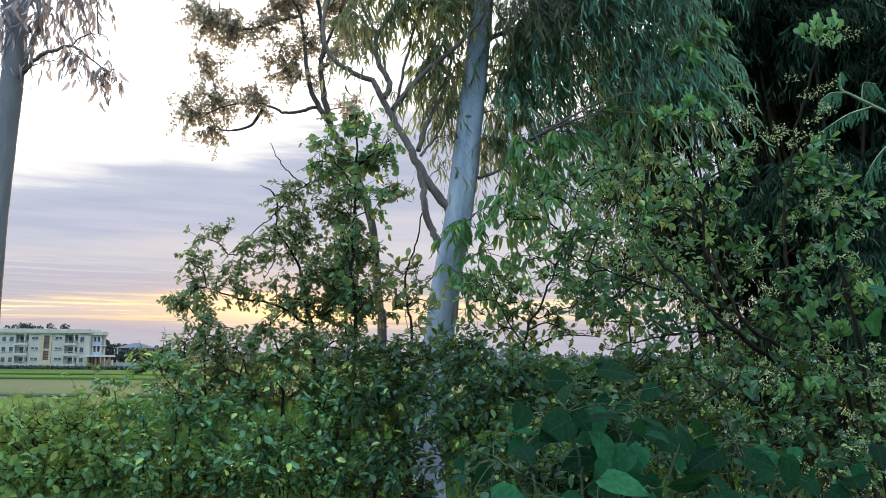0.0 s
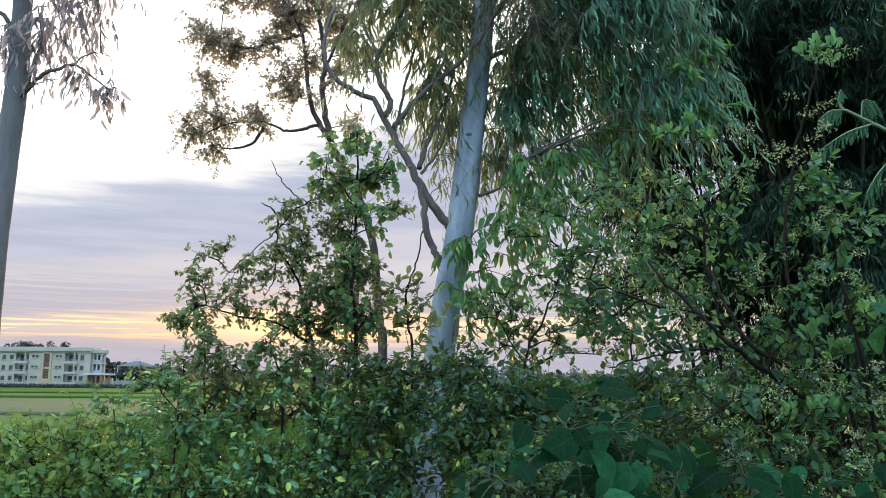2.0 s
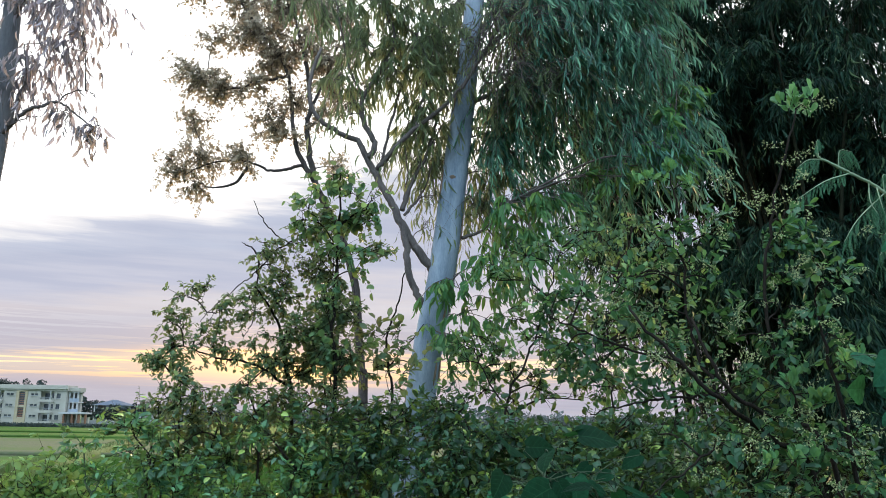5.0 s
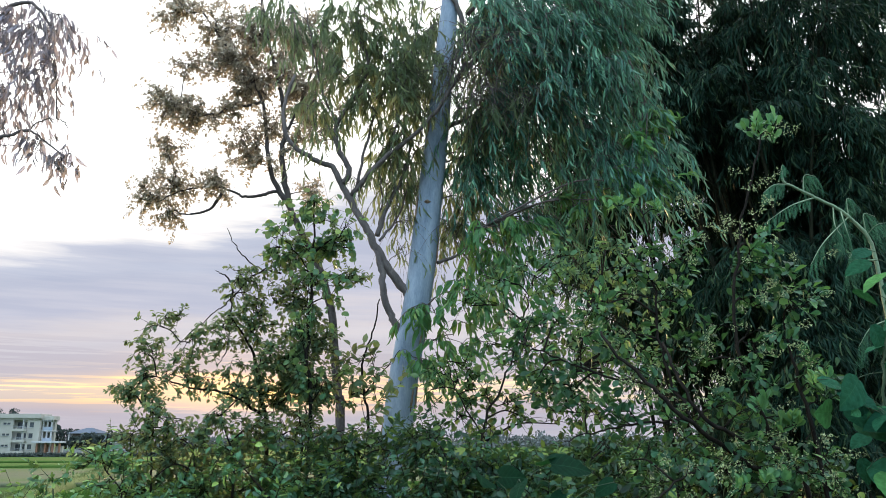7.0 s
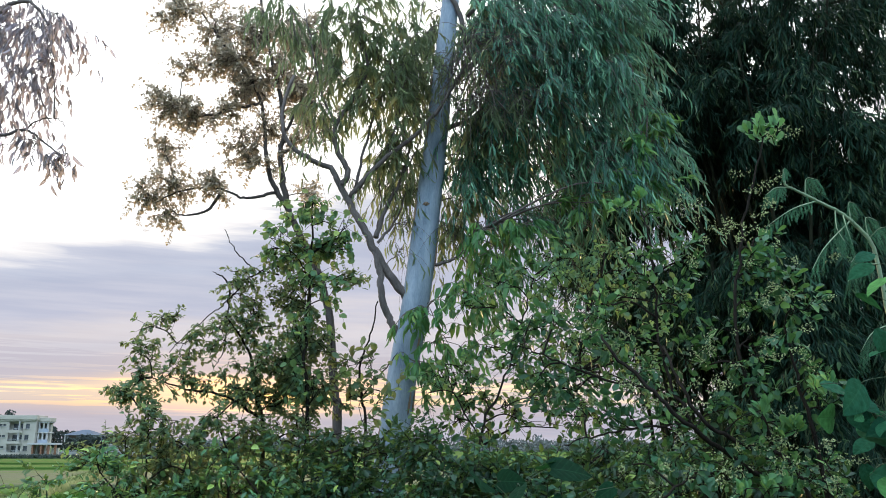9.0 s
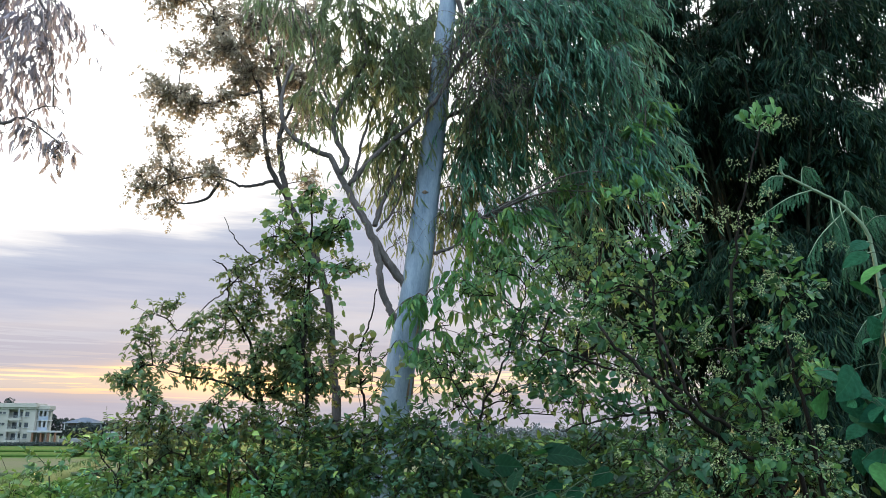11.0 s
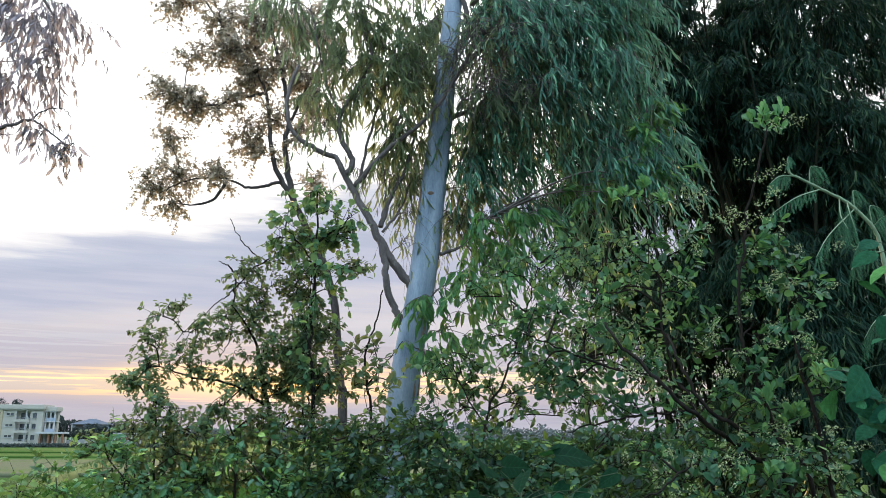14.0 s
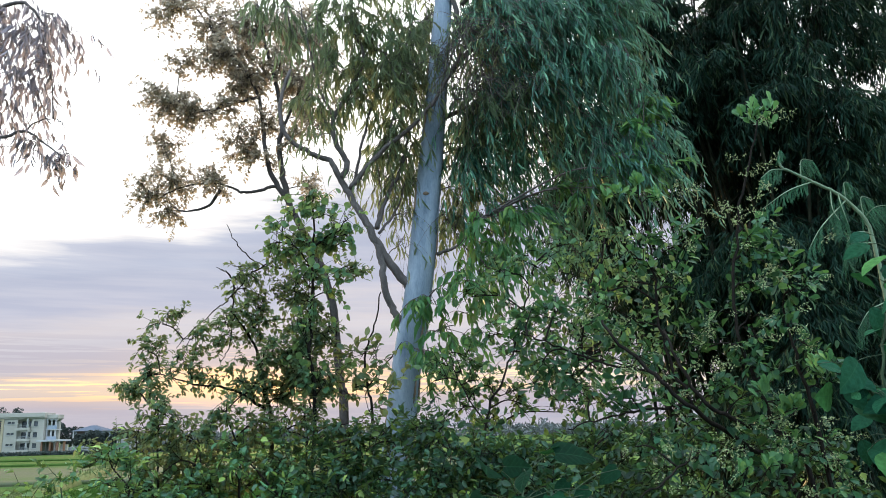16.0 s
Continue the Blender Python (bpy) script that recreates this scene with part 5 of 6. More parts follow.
def flowering_shrub():
    rng = np.random.default_rng(71)
    base = (2.27, 3.90, -0.00)
    ob = thing("flowering_shrub", base, "large shrub with diagonal dark stems and sprays of tiny cream flowers", "shrub")
    stems = [
        ([base, (1.92, 3.90, 1.28), (1.68, 3.85, 1.49), (1.34, 3.60, 1.68), (1.15, 3.55, 1.84), (0.99, 3.55, 1.99), (0.93, 3.60, 2.11)], 0.016, 0.006),
        ([base, (2.04, 4.00, 1.40), (1.62, 3.70, 1.60), (1.40, 3.60, 1.70), (1.29, 3.60, 1.89), (1.26, 3.70, 2.07)], 0.015, 0.006),
        ([(1.87, 3.90, 1.32), (1.74, 3.70, 1.65), (1.62, 3.65, 1.98), (1.61, 3.60, 2.39), (1.72, 3.60, 2.81), (1.82, 3.60, 3.13)], 0.012, 0.004),
    ]
    stems += [
        ([(1.42, 3.80, 1.68), (1.33, 3.90, 2.00), (1.34, 4.00, 2.38), (1.32, 4.00, 2.69), (1.29, 4.00, 2.87)], 0.009, 0.004),
        ([base, (2.03, 3.80, 1.52), (1.97, 3.80, 1.88), (1.93, 3.80, 2.17)], 0.014, 0.005),
        ([(1.23, 3.80, 1.86), (0.95, 3.80, 1.93), (0.72, 3.80, 2.02), (0.56, 3.80, 2.08)], 0.007, 0.003),
        ([(1.39, 3.80, 1.70), (1.14, 3.80, 1.68), (0.94, 3.80, 1.65), (0.77, 3.80, 1.60)], 0.007, 0.003),
        ([(1.68, 3.85, 1.49), (1.34, 3.70, 1.44), (1.12, 3.60, 1.33), (0.98, 3.60, 1.23)], 0.008, 0.003),
        ([(1.92, 3.90, 1.28), (1.55, 3.60, 1.18), (1.33, 3.50, 1.14)], 0.009, 0.003),
    ]
    bones = []
    for pts, a, b in stems:
        w = Soup()
        bones.append(limb(w, pts, a, b, rng, 7, 6, 0.006))
        part_mesh("stem", w.mesh("stem", M_TWIG), ob)
    sk = np.concatenate(bones)
    wood, leaf, young, flower = Soup(), Soup(), Soup(), Soup()
    for c in [((0.60, 3.90, 2.12), .1, .05), ((0.78, 3.90, 2.21), .12, .07), ((0.99, 3.90, 2.27), .14, .08), ((0.68, 3.90, 1.94), .12, .07), ((0.89, 3.90, 2.03), .16, .1), ((1.13, 3.90, 2.12), .16, .12),
              ((1.12, 3.90, 1.87), .16, .05), ((0.86, 3.90, 1.86), .12, .04), ((1.33, 3.90, 2.09), .16, .12), ((1.47, 4.00, 2.32), .14, .08), ((1.33, 3.80, 1.65), .16, .1), ((1.10, 3.80, 1.51), .16, .05), ((0.89, 3.80, 1.74), .16, .06), ((1.14, 3.80, 1.68), .14, .05)]:
        clump(wood, leaf, rng, sk, c[0], c[1], c[2], S_FLS, join=0.006)
    for c in [((1.52, 3.80, 1.99), .16, .12), ((1.68, 3.70, 2.10), .16, .12), ((1.57, 3.80, 1.77), .2, .14), ((1.75, 3.70, 1.82), .2, .14), ((1.98, 3.80, 2.02), .18, .12), ((2.07, 3.80, 1.77), .2, .16),
              ((1.35, 3.70, 1.49), .2, .14), ((1.56, 3.70, 1.52), .18, .14), ((1.81, 3.70, 1.54), .2, .14), ((2.03, 3.70, 1.49), .2, .16), ((1.43, 3.60, 1.28), .22, .16), ((1.66, 3.60, 1.23), .22, .16),
              ((1.90, 3.60, 1.21), .2, .18), ((1.72, 3.40, 1.01), .22, .16), ((1.81, 3.70, 2.41), .1, .06), ((1.67, 3.70, 2.29), .12, .08), ((1.45, 3.80, 2.52), .12, .07), ((1.74, 3.70, 2.54), .12, .05), ((1.92, 3.70, 2.26), .14, .08), ((1.20, 3.90, 2.48), .14, .07)]:
        clump(wood, leaf, rng, sk, c[0], c[1], c[2], S_FLS, join=0.006)
    # rosettes of young leaves, fanned out round the twig ends
    for c, reach, size in [((1.87, 3.60, 3.14), .09, .070), ((1.79, 3.60, 3.15), .08, .066), ((1.29, 4.00, 2.93), .07, .060), ((1.17, 4.00, 2.87), .07, .055), ((1.39, 4.00, 2.84), .06, .055), ((1.80, 3.50, 1.67), .09, .060),
                           ((1.60, 3.50, 1.75), .07, .055), ((1.58, 3.40, 1.42), .09, .060), ((1.94, 3.60, 1.86), .07, .060), ((1.72, 3.50, 1.65), .08, .055), ((1.48, 3.40, 1.42), .07, .05)]:
        c = np.array(c)
        near = sk[int(np.argmin(np.linalg.norm(sk - c, axis=1)))]
        wood.tube(smooth_line([near, (near + c) / 2 + (0, 0, 0.02), c], 4), np.linspace(0.004, 0.002, 9), 5)
        for k in range(4):
            tip = c + rng.normal(size=3) * reach * (0.45, 0.45, 0.22)
            wood.tube([c, tip], [0.002, 0.0014], 3)
            n = 7
            way = rng.normal(size=(n, 3)) * (0.5, 0.5, 0.2) + (0, 0, 0.9)
            young.leaves(OBOVATE, tip + rng.normal(size=(n, 3)) * 0.008, way, rng.normal(size=(n, 3)) * 0.5 + (0, -0.8, 0.4), size * rng.uniform(0.7, 1.2, n), size * 0.46 * rng.uniform(0.8, 1.15, n))
    # flower sprays at the outer twigs
    for c in [((1.82, 3.60, 3.08), .05), ((1.71, 3.60, 2.87), .07), ((1.72, 3.60, 2.76), .07), ((1.57, 3.60, 2.65), .08), ((1.70, 3.60, 2.64), .08), ((1.51, 3.60, 2.60), .08), ((1.54, 3.80, 2.79), .1), ((1.50, 3.80, 2.61), .1),
              ((1.74, 3.60, 2.41), .12), ((1.50, 3.70, 2.44), .12), ((1.90, 3.60, 2.41), .12), ((1.56, 3.80, 2.23), .14), ((1.67, 3.60, 2.16), .14), ((1.85, 3.60, 2.08), .14)]:
        for _ in range(3):
            p = np.array(c[0]) + (0, -0.12, 0.02) + rng.normal(size=3) * c[1] * 0.75
            raceme(flower, wood, rng, p, rng.normal(size=3) * (1, 1, 0.5) + (0, 0, 0.2), rng.uniform(0.05, 0.13), 24)
    for c in [((0.87, 3.80, 2.11), .15), ((1.01, 3.70, 1.93), .15), ((1.26, 3.70, 1.93), .15), ((1.46, 3.60, 1.84), .16), ((1.73, 3.60, 1.92), .16), ((1.56, 3.60, 1.65), .16), ((1.25, 3.50, 1.54), .15), ((1.10, 3.40, 1.42), .12), ((1.43, 3.40, 1.40), .15),
              ((1.68, 3.40, 1.45), .15), ((1.90, 3.50, 1.62), .15), ((1.49, 3.30, 1.21), .15), ((1.25, 3.20, 1.11), .15), ((1.55, 3.20, 1.09), .15), ((1.76, 3.30, 1.26), .15)]:
        for _ in range(6):
            p = np.array(c[0]) + (0, -0.16, 0.02) + rng.normal(size=3) * c[1] * 0.9
            raceme(flower, wood, rng, p, rng.normal(size=3) * (1, 1, 0.4) + (0, 0, 0.15), rng.uniform(0.05, 0.13), 22)
    part_mesh("twig_work", wood.mesh("twigs", M_TWIG), ob, "", "stuff")
    part_mesh("foliage", leaf.mesh("leaves", M_FLSHRUB), ob, "", "stuff")
    part_mesh("tip_foliage", young.mesh("tip_leaves", M_YOUNG), ob, "bright yellow-green young leaves", "stuff")
    part_mesh("blossom", flower.mesh("flowers", M_FLOWER), ob, "tiny cream flower buds", "stuff")


flowering_shrub()


# ---------------------------------------------------------------- broad-leaved plants close by
def broad_leaf_mesh(name, kind, rng, material):
    """One broad blade with raised midrib, side veins and a wavy margin."""
    rows = 11
    v, t = [], []
    cols = (-1, -0.66, -0.33, 0, 0.33, 0.66, 1)
    bend, side_bend = rng.uniform(0.1, 0.35), rng.uniform(-0.08, 0.08)
    for i in range(rows):
        y = i / (rows - 1)
        if kind == "heart":
            w = 0.90 * (y + 0.03) ** 0.45 * (1 - y) ** 0.95
        else:
            w = 0.36 * math.sin(math.pi * (y * 0.94 + 0.05) ** 0.8) ** 0.9
        w = max(w, 0.006)
        for c in cols:
            back = -0.10 * abs(c) ** 2 * (1 - y) ** 3 if kind == "heart" else 0
            z = -bend * y * y + 0.12 * abs(c) * w - 0.16 * (abs(c) * w) ** 2 + 0.012 * math.sin(y * 38 + (0 if c < 0 else 0.5)) * abs(c)
            z -= 0.012 if c == 0 else 0
            v.append((c * w + side_bend * y * y, y + back + 0.05 * abs(c) * w, z))
    n = len(cols)
    for i in range(rows - 1):
        for j in range(n - 1):
            a = i * n + j
            t += [(a, a + 1, a + n + 1), (a, a + n + 1, a + n)]
    s = Soup()
    s.add(v, t)
    return s.mesh(name, material)


def leaf_pose(pos, way, nrm, size):
    way = unit(way)
    side = unit(np.cross(way, nrm))
    up = np.cross(side, way)
    m = Matrix(((side[0], way[0], up[0], pos[0]), (side[1], way[1], up[1], pos[1]), (side[2], way[2], up[2], pos[2]), (0, 0, 0, 1)))
    return m @ Matrix.Diagonal((size, size, size, 1))


def broad_plant(name, label, base, stems, n, kind, size, seed, spread, face=(-0.1, -0.75, 0.65)):
    rng = np.random.default_rng(seed)
    ob = thing(name, base, label, "plant")
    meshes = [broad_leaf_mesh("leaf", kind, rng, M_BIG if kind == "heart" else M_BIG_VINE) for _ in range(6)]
    bones = []
    for st in stems:
        w = Soup()
        bones.append(limb(w, st, 0.008, 0.004, rng, 6, 6, 0.004))
        part_mesh("stem", w.mesh("stem", M_STEM), ob)
    sk = np.concatenate(bones)
    off = Vector(base)
    stalks = Soup()
    for k in range(n):
        root = sk[int(rng.integers(len(sk) // 6, len(sk)))]
        p = root + rng.normal(size=3) * spread
        droop = np.array([rng.normal() * 0.9, -0.5 + rng.normal() * 0.4, -0.35 + rng.normal() * 0.35])
        nrm = np.array(face) + rng.normal(size=3) * 0.5
        stalks.tube(smooth_line([root, (root + p) / 2 + (0, 0, 0.02), p], 3), np.linspace(0.0022, 0.0014, 7), 4)
        lf = new("leaf", meshes[int(rng.integers(6))])
        lf.parent = ob
        lf.matrix_basis = Matrix.Translation(-off) @ leaf_pose(p, droop, nrm, size * rng.uniform(0.42, 1.2))
    part_mesh("stalk_work", stalks.mesh("stalk_work", M_STEM), ob, "", "stuff")
    return ob


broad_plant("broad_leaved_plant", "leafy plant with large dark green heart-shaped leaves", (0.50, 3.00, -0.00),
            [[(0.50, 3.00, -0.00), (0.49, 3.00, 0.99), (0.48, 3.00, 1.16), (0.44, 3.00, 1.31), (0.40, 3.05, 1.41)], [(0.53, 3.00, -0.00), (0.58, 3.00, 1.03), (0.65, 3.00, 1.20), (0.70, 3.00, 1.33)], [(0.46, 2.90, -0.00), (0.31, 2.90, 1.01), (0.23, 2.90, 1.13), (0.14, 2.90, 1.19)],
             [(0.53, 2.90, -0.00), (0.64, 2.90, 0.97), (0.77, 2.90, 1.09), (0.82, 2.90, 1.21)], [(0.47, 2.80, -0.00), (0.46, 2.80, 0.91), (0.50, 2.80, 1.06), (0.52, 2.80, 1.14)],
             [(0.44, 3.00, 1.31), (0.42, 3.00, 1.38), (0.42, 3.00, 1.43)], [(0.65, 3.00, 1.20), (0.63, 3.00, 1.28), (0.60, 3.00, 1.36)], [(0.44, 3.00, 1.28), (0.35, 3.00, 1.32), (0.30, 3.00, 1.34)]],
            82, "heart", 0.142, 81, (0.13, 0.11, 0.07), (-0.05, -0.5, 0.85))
broad_plant("broad_leaved_vine", "climbing plant with large pointed green leaves", (1.85, 2.90, -0.00),
            [[(1.85, 2.90, -0.00), (1.85, 2.90, 1.43), (1.84, 2.90, 1.64), (1.85, 2.90, 1.85), (1.91, 2.90, 2.07), (1.96, 2.90, 2.27)], [(1.84, 2.90, 1.64), (1.75, 2.85, 1.72), (1.73, 2.85, 1.80)]],
            46, "ovate", 0.15, 82, (0.07, 0.07, 0.06))
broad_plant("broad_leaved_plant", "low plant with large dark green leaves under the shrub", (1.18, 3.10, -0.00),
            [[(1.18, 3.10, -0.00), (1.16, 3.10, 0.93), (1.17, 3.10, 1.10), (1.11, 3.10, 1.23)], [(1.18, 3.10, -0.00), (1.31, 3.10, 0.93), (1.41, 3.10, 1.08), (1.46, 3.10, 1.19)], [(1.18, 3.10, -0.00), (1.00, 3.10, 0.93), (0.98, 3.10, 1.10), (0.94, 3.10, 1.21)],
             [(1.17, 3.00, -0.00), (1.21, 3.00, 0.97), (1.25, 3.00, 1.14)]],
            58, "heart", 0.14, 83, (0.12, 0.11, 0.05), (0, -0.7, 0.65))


# ---------------------------------------------------------------- feathery sapling
def feathery_sapling():
    rng = np.random.default_rng(91)
    base = (2.59, 3.70, -0.00)
    ob = thing("feathery_sapling", base, "pale-stemmed sapling with drooping feathery fern-like leaves", "sapling")
    main = [base, (2.43, 3.70, 1.80), (2.42, 3.70, 2.19), (2.40, 3.70, 2.50), (2.37, 3.70, 2.63), (2.25, 3.70, 2.76), (2.12, 3.70, 2.83), (2.03, 3.70, 2.88), (1.97, 3.70, 2.91), (1.96, 3.70, 2.95), (1.97, 3.70, 2.98)]
    w = Soup()
    line = limb(w, main, 0.0125, 0.005, rng, 8, 7, 0.001)
    part_mesh("stem", w.mesh("stem", M_STEM_PALE), ob, "pale green-grey stem")
    fronds = [([(1.98, 3.70, 2.90), (1.90, 3.68, 2.89), (1.83, 3.66, 2.84)], 0.06), ([(2.12, 3.70, 2.83), (1.93, 3.60, 2.75), (1.76, 3.55, 2.64)], 0.05), ([(2.07, 3.70, 2.86), (2.08, 3.70, 2.95), (2.13, 3.68, 2.94)], 0.07),
              ([(2.25, 3.70, 2.76), (2.21, 3.62, 2.68), (2.22, 3.60, 2.57)], 0.08), ([(2.21, 3.70, 2.78), (2.18, 3.65, 2.67), (2.18, 3.60, 2.59)], 0.09), ([(2.28, 3.70, 2.73), (2.29, 3.70, 2.82), (2.32, 3.70, 2.82)], 0.06),
              ]
    fronds += [([(2.20, 3.65, 2.63), (2.08, 3.60, 2.56), (1.97, 3.55, 2.43)], 0.08), ([(2.37, 3.70, 2.63), (2.37, 3.70, 2.74), (2.43, 3.70, 2.73)], 0.07), ([(2.38, 3.70, 2.55), (2.28, 3.65, 2.54), (2.20, 3.60, 2.48)], 0.08),
              ([(2.39, 3.70, 2.49), (2.25, 3.65, 2.47), (2.17, 3.60, 2.38)], 0.09), ([(2.37, 3.70, 2.63), (2.40, 3.65, 2.67), (2.44, 3.60, 2.67)], 0.08), ([(2.42, 3.70, 2.19), (2.26, 3.60, 2.13), (2.19, 3.60, 2.04)], 0.09),
              ([(2.42, 3.70, 2.28), (2.45, 3.60, 2.34), (2.55, 3.60, 2.28)], 0.09), ([(1.97, 3.70, 2.96), (1.96, 3.70, 2.99), (1.97, 3.70, 3.01)], 0.03)]
    for pts, drop in fronds:
        rach, lf = Soup(), Soup()
        near = line[int(np.argmin(np.linalg.norm(line - np.array(pts[0]), axis=1)))]
        ln = smooth_line([tuple(near)] + pts[1:], 14)
        rach.tube(ln, np.linspace(0.004, 0.0012, len(ln)), 4)
        fr = part_mesh("frond", rach.mesh("frond", M_STEM_PALE), ob)
        # side branchlets that hang, each with two rows of tiny leaflets
        for i in range(3, len(ln), 2):
            for sgn in (-1, 1):
                tang = unit(ln[min(i + 1, len(ln) - 1)] - ln[i - 1])
                out = unit(np.cross(tang, (0, 0, 1)) * sgn * 0.35 + np.array([0, 0, -0.95]) + tang * 0.45 + rng.normal(size=3) * 0.12)
                n = 26
                u = np.linspace(0.08, 1, n)[:, None]
                L = drop * 1.25 * rng.uniform(0.7, 1.25)
                pos = ln[i] + out * u * L + np.array([0, 0, -0.25]) * u ** 2 * L
                for s2 in (-1, 1):
                    d = np.cross(out, (0.3, 1, 0.1)) * s2 + out * 0.6 + rng.normal(size=(n, 3)) * 0.15
                    lf.leaves(NEEDLE, pos, d, np.tile((0.0, -1.0, 0.2), (n, 1)) + rng.normal(size=(n, 3)) * 0.3, np.full(n, 0.0052), np.full(n, 0.0022))
        part_mesh("leaflet_fringe", lf.mesh("leaflet_fringe", M_FERN), fr, "", "stuff")


feathery_sapling()


# ---------------------------------------------------------------- rice and grass
def blades(name, label, n, xr, yr, height, width, seed, material):
    rng = np.random.default_rng(seed)
    x = rng.uniform(*xr, n)
    y = yr[0] + (yr[1] - yr[0]) * rng.uniform(0, 1, n) ** 1.4
    z = np.array([ground_height(a, b) for a, b in zip(x, y)]) - 0.02
    s = Soup()
    d = rng.normal(size=(n, 3)) * 0.3 + (0.12, 0, 1)
    L = height * rng.uniform(0.6, 1.3, n)
    s.leaves(NEEDLE, np.stack([x, y, z], 1), d, rng.normal(size=(n, 3)) * (1, 1, 0.2), L, np.full(n, width) * rng.uniform(0.7, 1.4, n))
    tagged(new(name, s.mesh(name, material)), label, "grass", "", "stuff")


blades("rice_plants", "young green rice standing in the field", 60000, (-17, 9), (10.5, 46), 0.36, 0.03, 101, M_RICE)
blades("verge_grass", "tangled dark grass under the bushes", 9000, (-6, 7), (2.4, 9.5), 0.34, 0.012, 102, M_THICKET_SHADED)


# ---------------------------------------------------------------- buildings across the field
def box(bm, x0, x1, y0, y1, z0, z1, bevel=0.0):
    r = bmesh.ops.create_cube(bm, size=1.0, matrix=Matrix.Translation(((x0 + x1) / 2, (y0 + y1) / 2, (z0 + z1) / 2)) @ Matrix.Diagonal((x1 - x0, y1 - y0, z1 - z0, 1)))
    if bevel:
        es = {e for v in r["verts"] for e in v.link_edges}
        bmesh.ops.bevel(bm, geom=list(es), offset=bevel, segments=1, affect="EDGES")


def box_part(name, parent, material, x0, x1, y0, y1, z0, z1, label="", bevel=0.0):
    bm = bmesh.new()
    box(bm, x0, x1, y0, y1, z0, z1, bevel)
    return part(name, bm, material, parent, label)


def box_wall(name, material, x0, x1, y0, y1, z0, z1):
    bm = bmesh.new()
    box(bm, x0, x1, y0, y1, z0, z1, 0.02)
    me = bpy.data.meshes.new(name)
    bm.to_mesh(me)
    bm.free()
    me.materials.append(material)
    return new(name, me)


def wall_with_holes(name, parent, material, x0, x1, z0, z1, y0, y1, holes):
    """A front wall with real openings, built as piers and panels on the grid of the holes."""
    xs = sorted({x0, x1, *[h[0] for h in holes], *[h[1] for h in holes]})
    zs = sorted({z0, z1, *[h[2] for h in holes], *[h[3] for h in holes]})
    bm = bmesh.new()
    for a, b in zip(xs, xs[1:]):
        run = None
        for c, d in list(zip(zs, zs[1:])) + [(None, None)]:
            solid = c is not None and not any(h[0] - 1e-6 <= a and b <= h[1] + 1e-6 and h[2] - 1e-6 <= c and d <= h[3] + 1e-6 for h in holes)
            if solid:
                run = [run[0] if run else c, d]
            elif run:
                box(bm, a, b, y0, y1, run[0], run[1])
                run = None
    return part(name, bm, material, parent)


def window(parent, x0, x1, z0, z1, y, bars=1):
    fr = bmesh.new()
    t = 0.09
    box(fr, x0, x1, y, y + 0.08, z0, z0 + t)
    box(fr, x0, x1, y, y + 0.08, z1 - t, z1)
    for k in range(bars + 2):
        cx = x0 + t / 2 + (x1 - x0 - t) * k / (bars + 1)
        box(fr, cx - t / 2, cx + t / 2, y + 0.01, y + 0.07, z0 + t, z1 - t)
    w = part("window", fr, M_FRAME, parent)
    box_part("pane", w, M_GLASS, x0 + 0.02, x1 - 0.02, y + 0.035, y + 0.05, z0 + 0.02, z1 - 0.02)
    box_part("sill", w, M_TRIM, x0 - 0.1, x1 + 0.1, y - 0.42, y - 0.003, z0 - 0.12, z0 - 0.003)


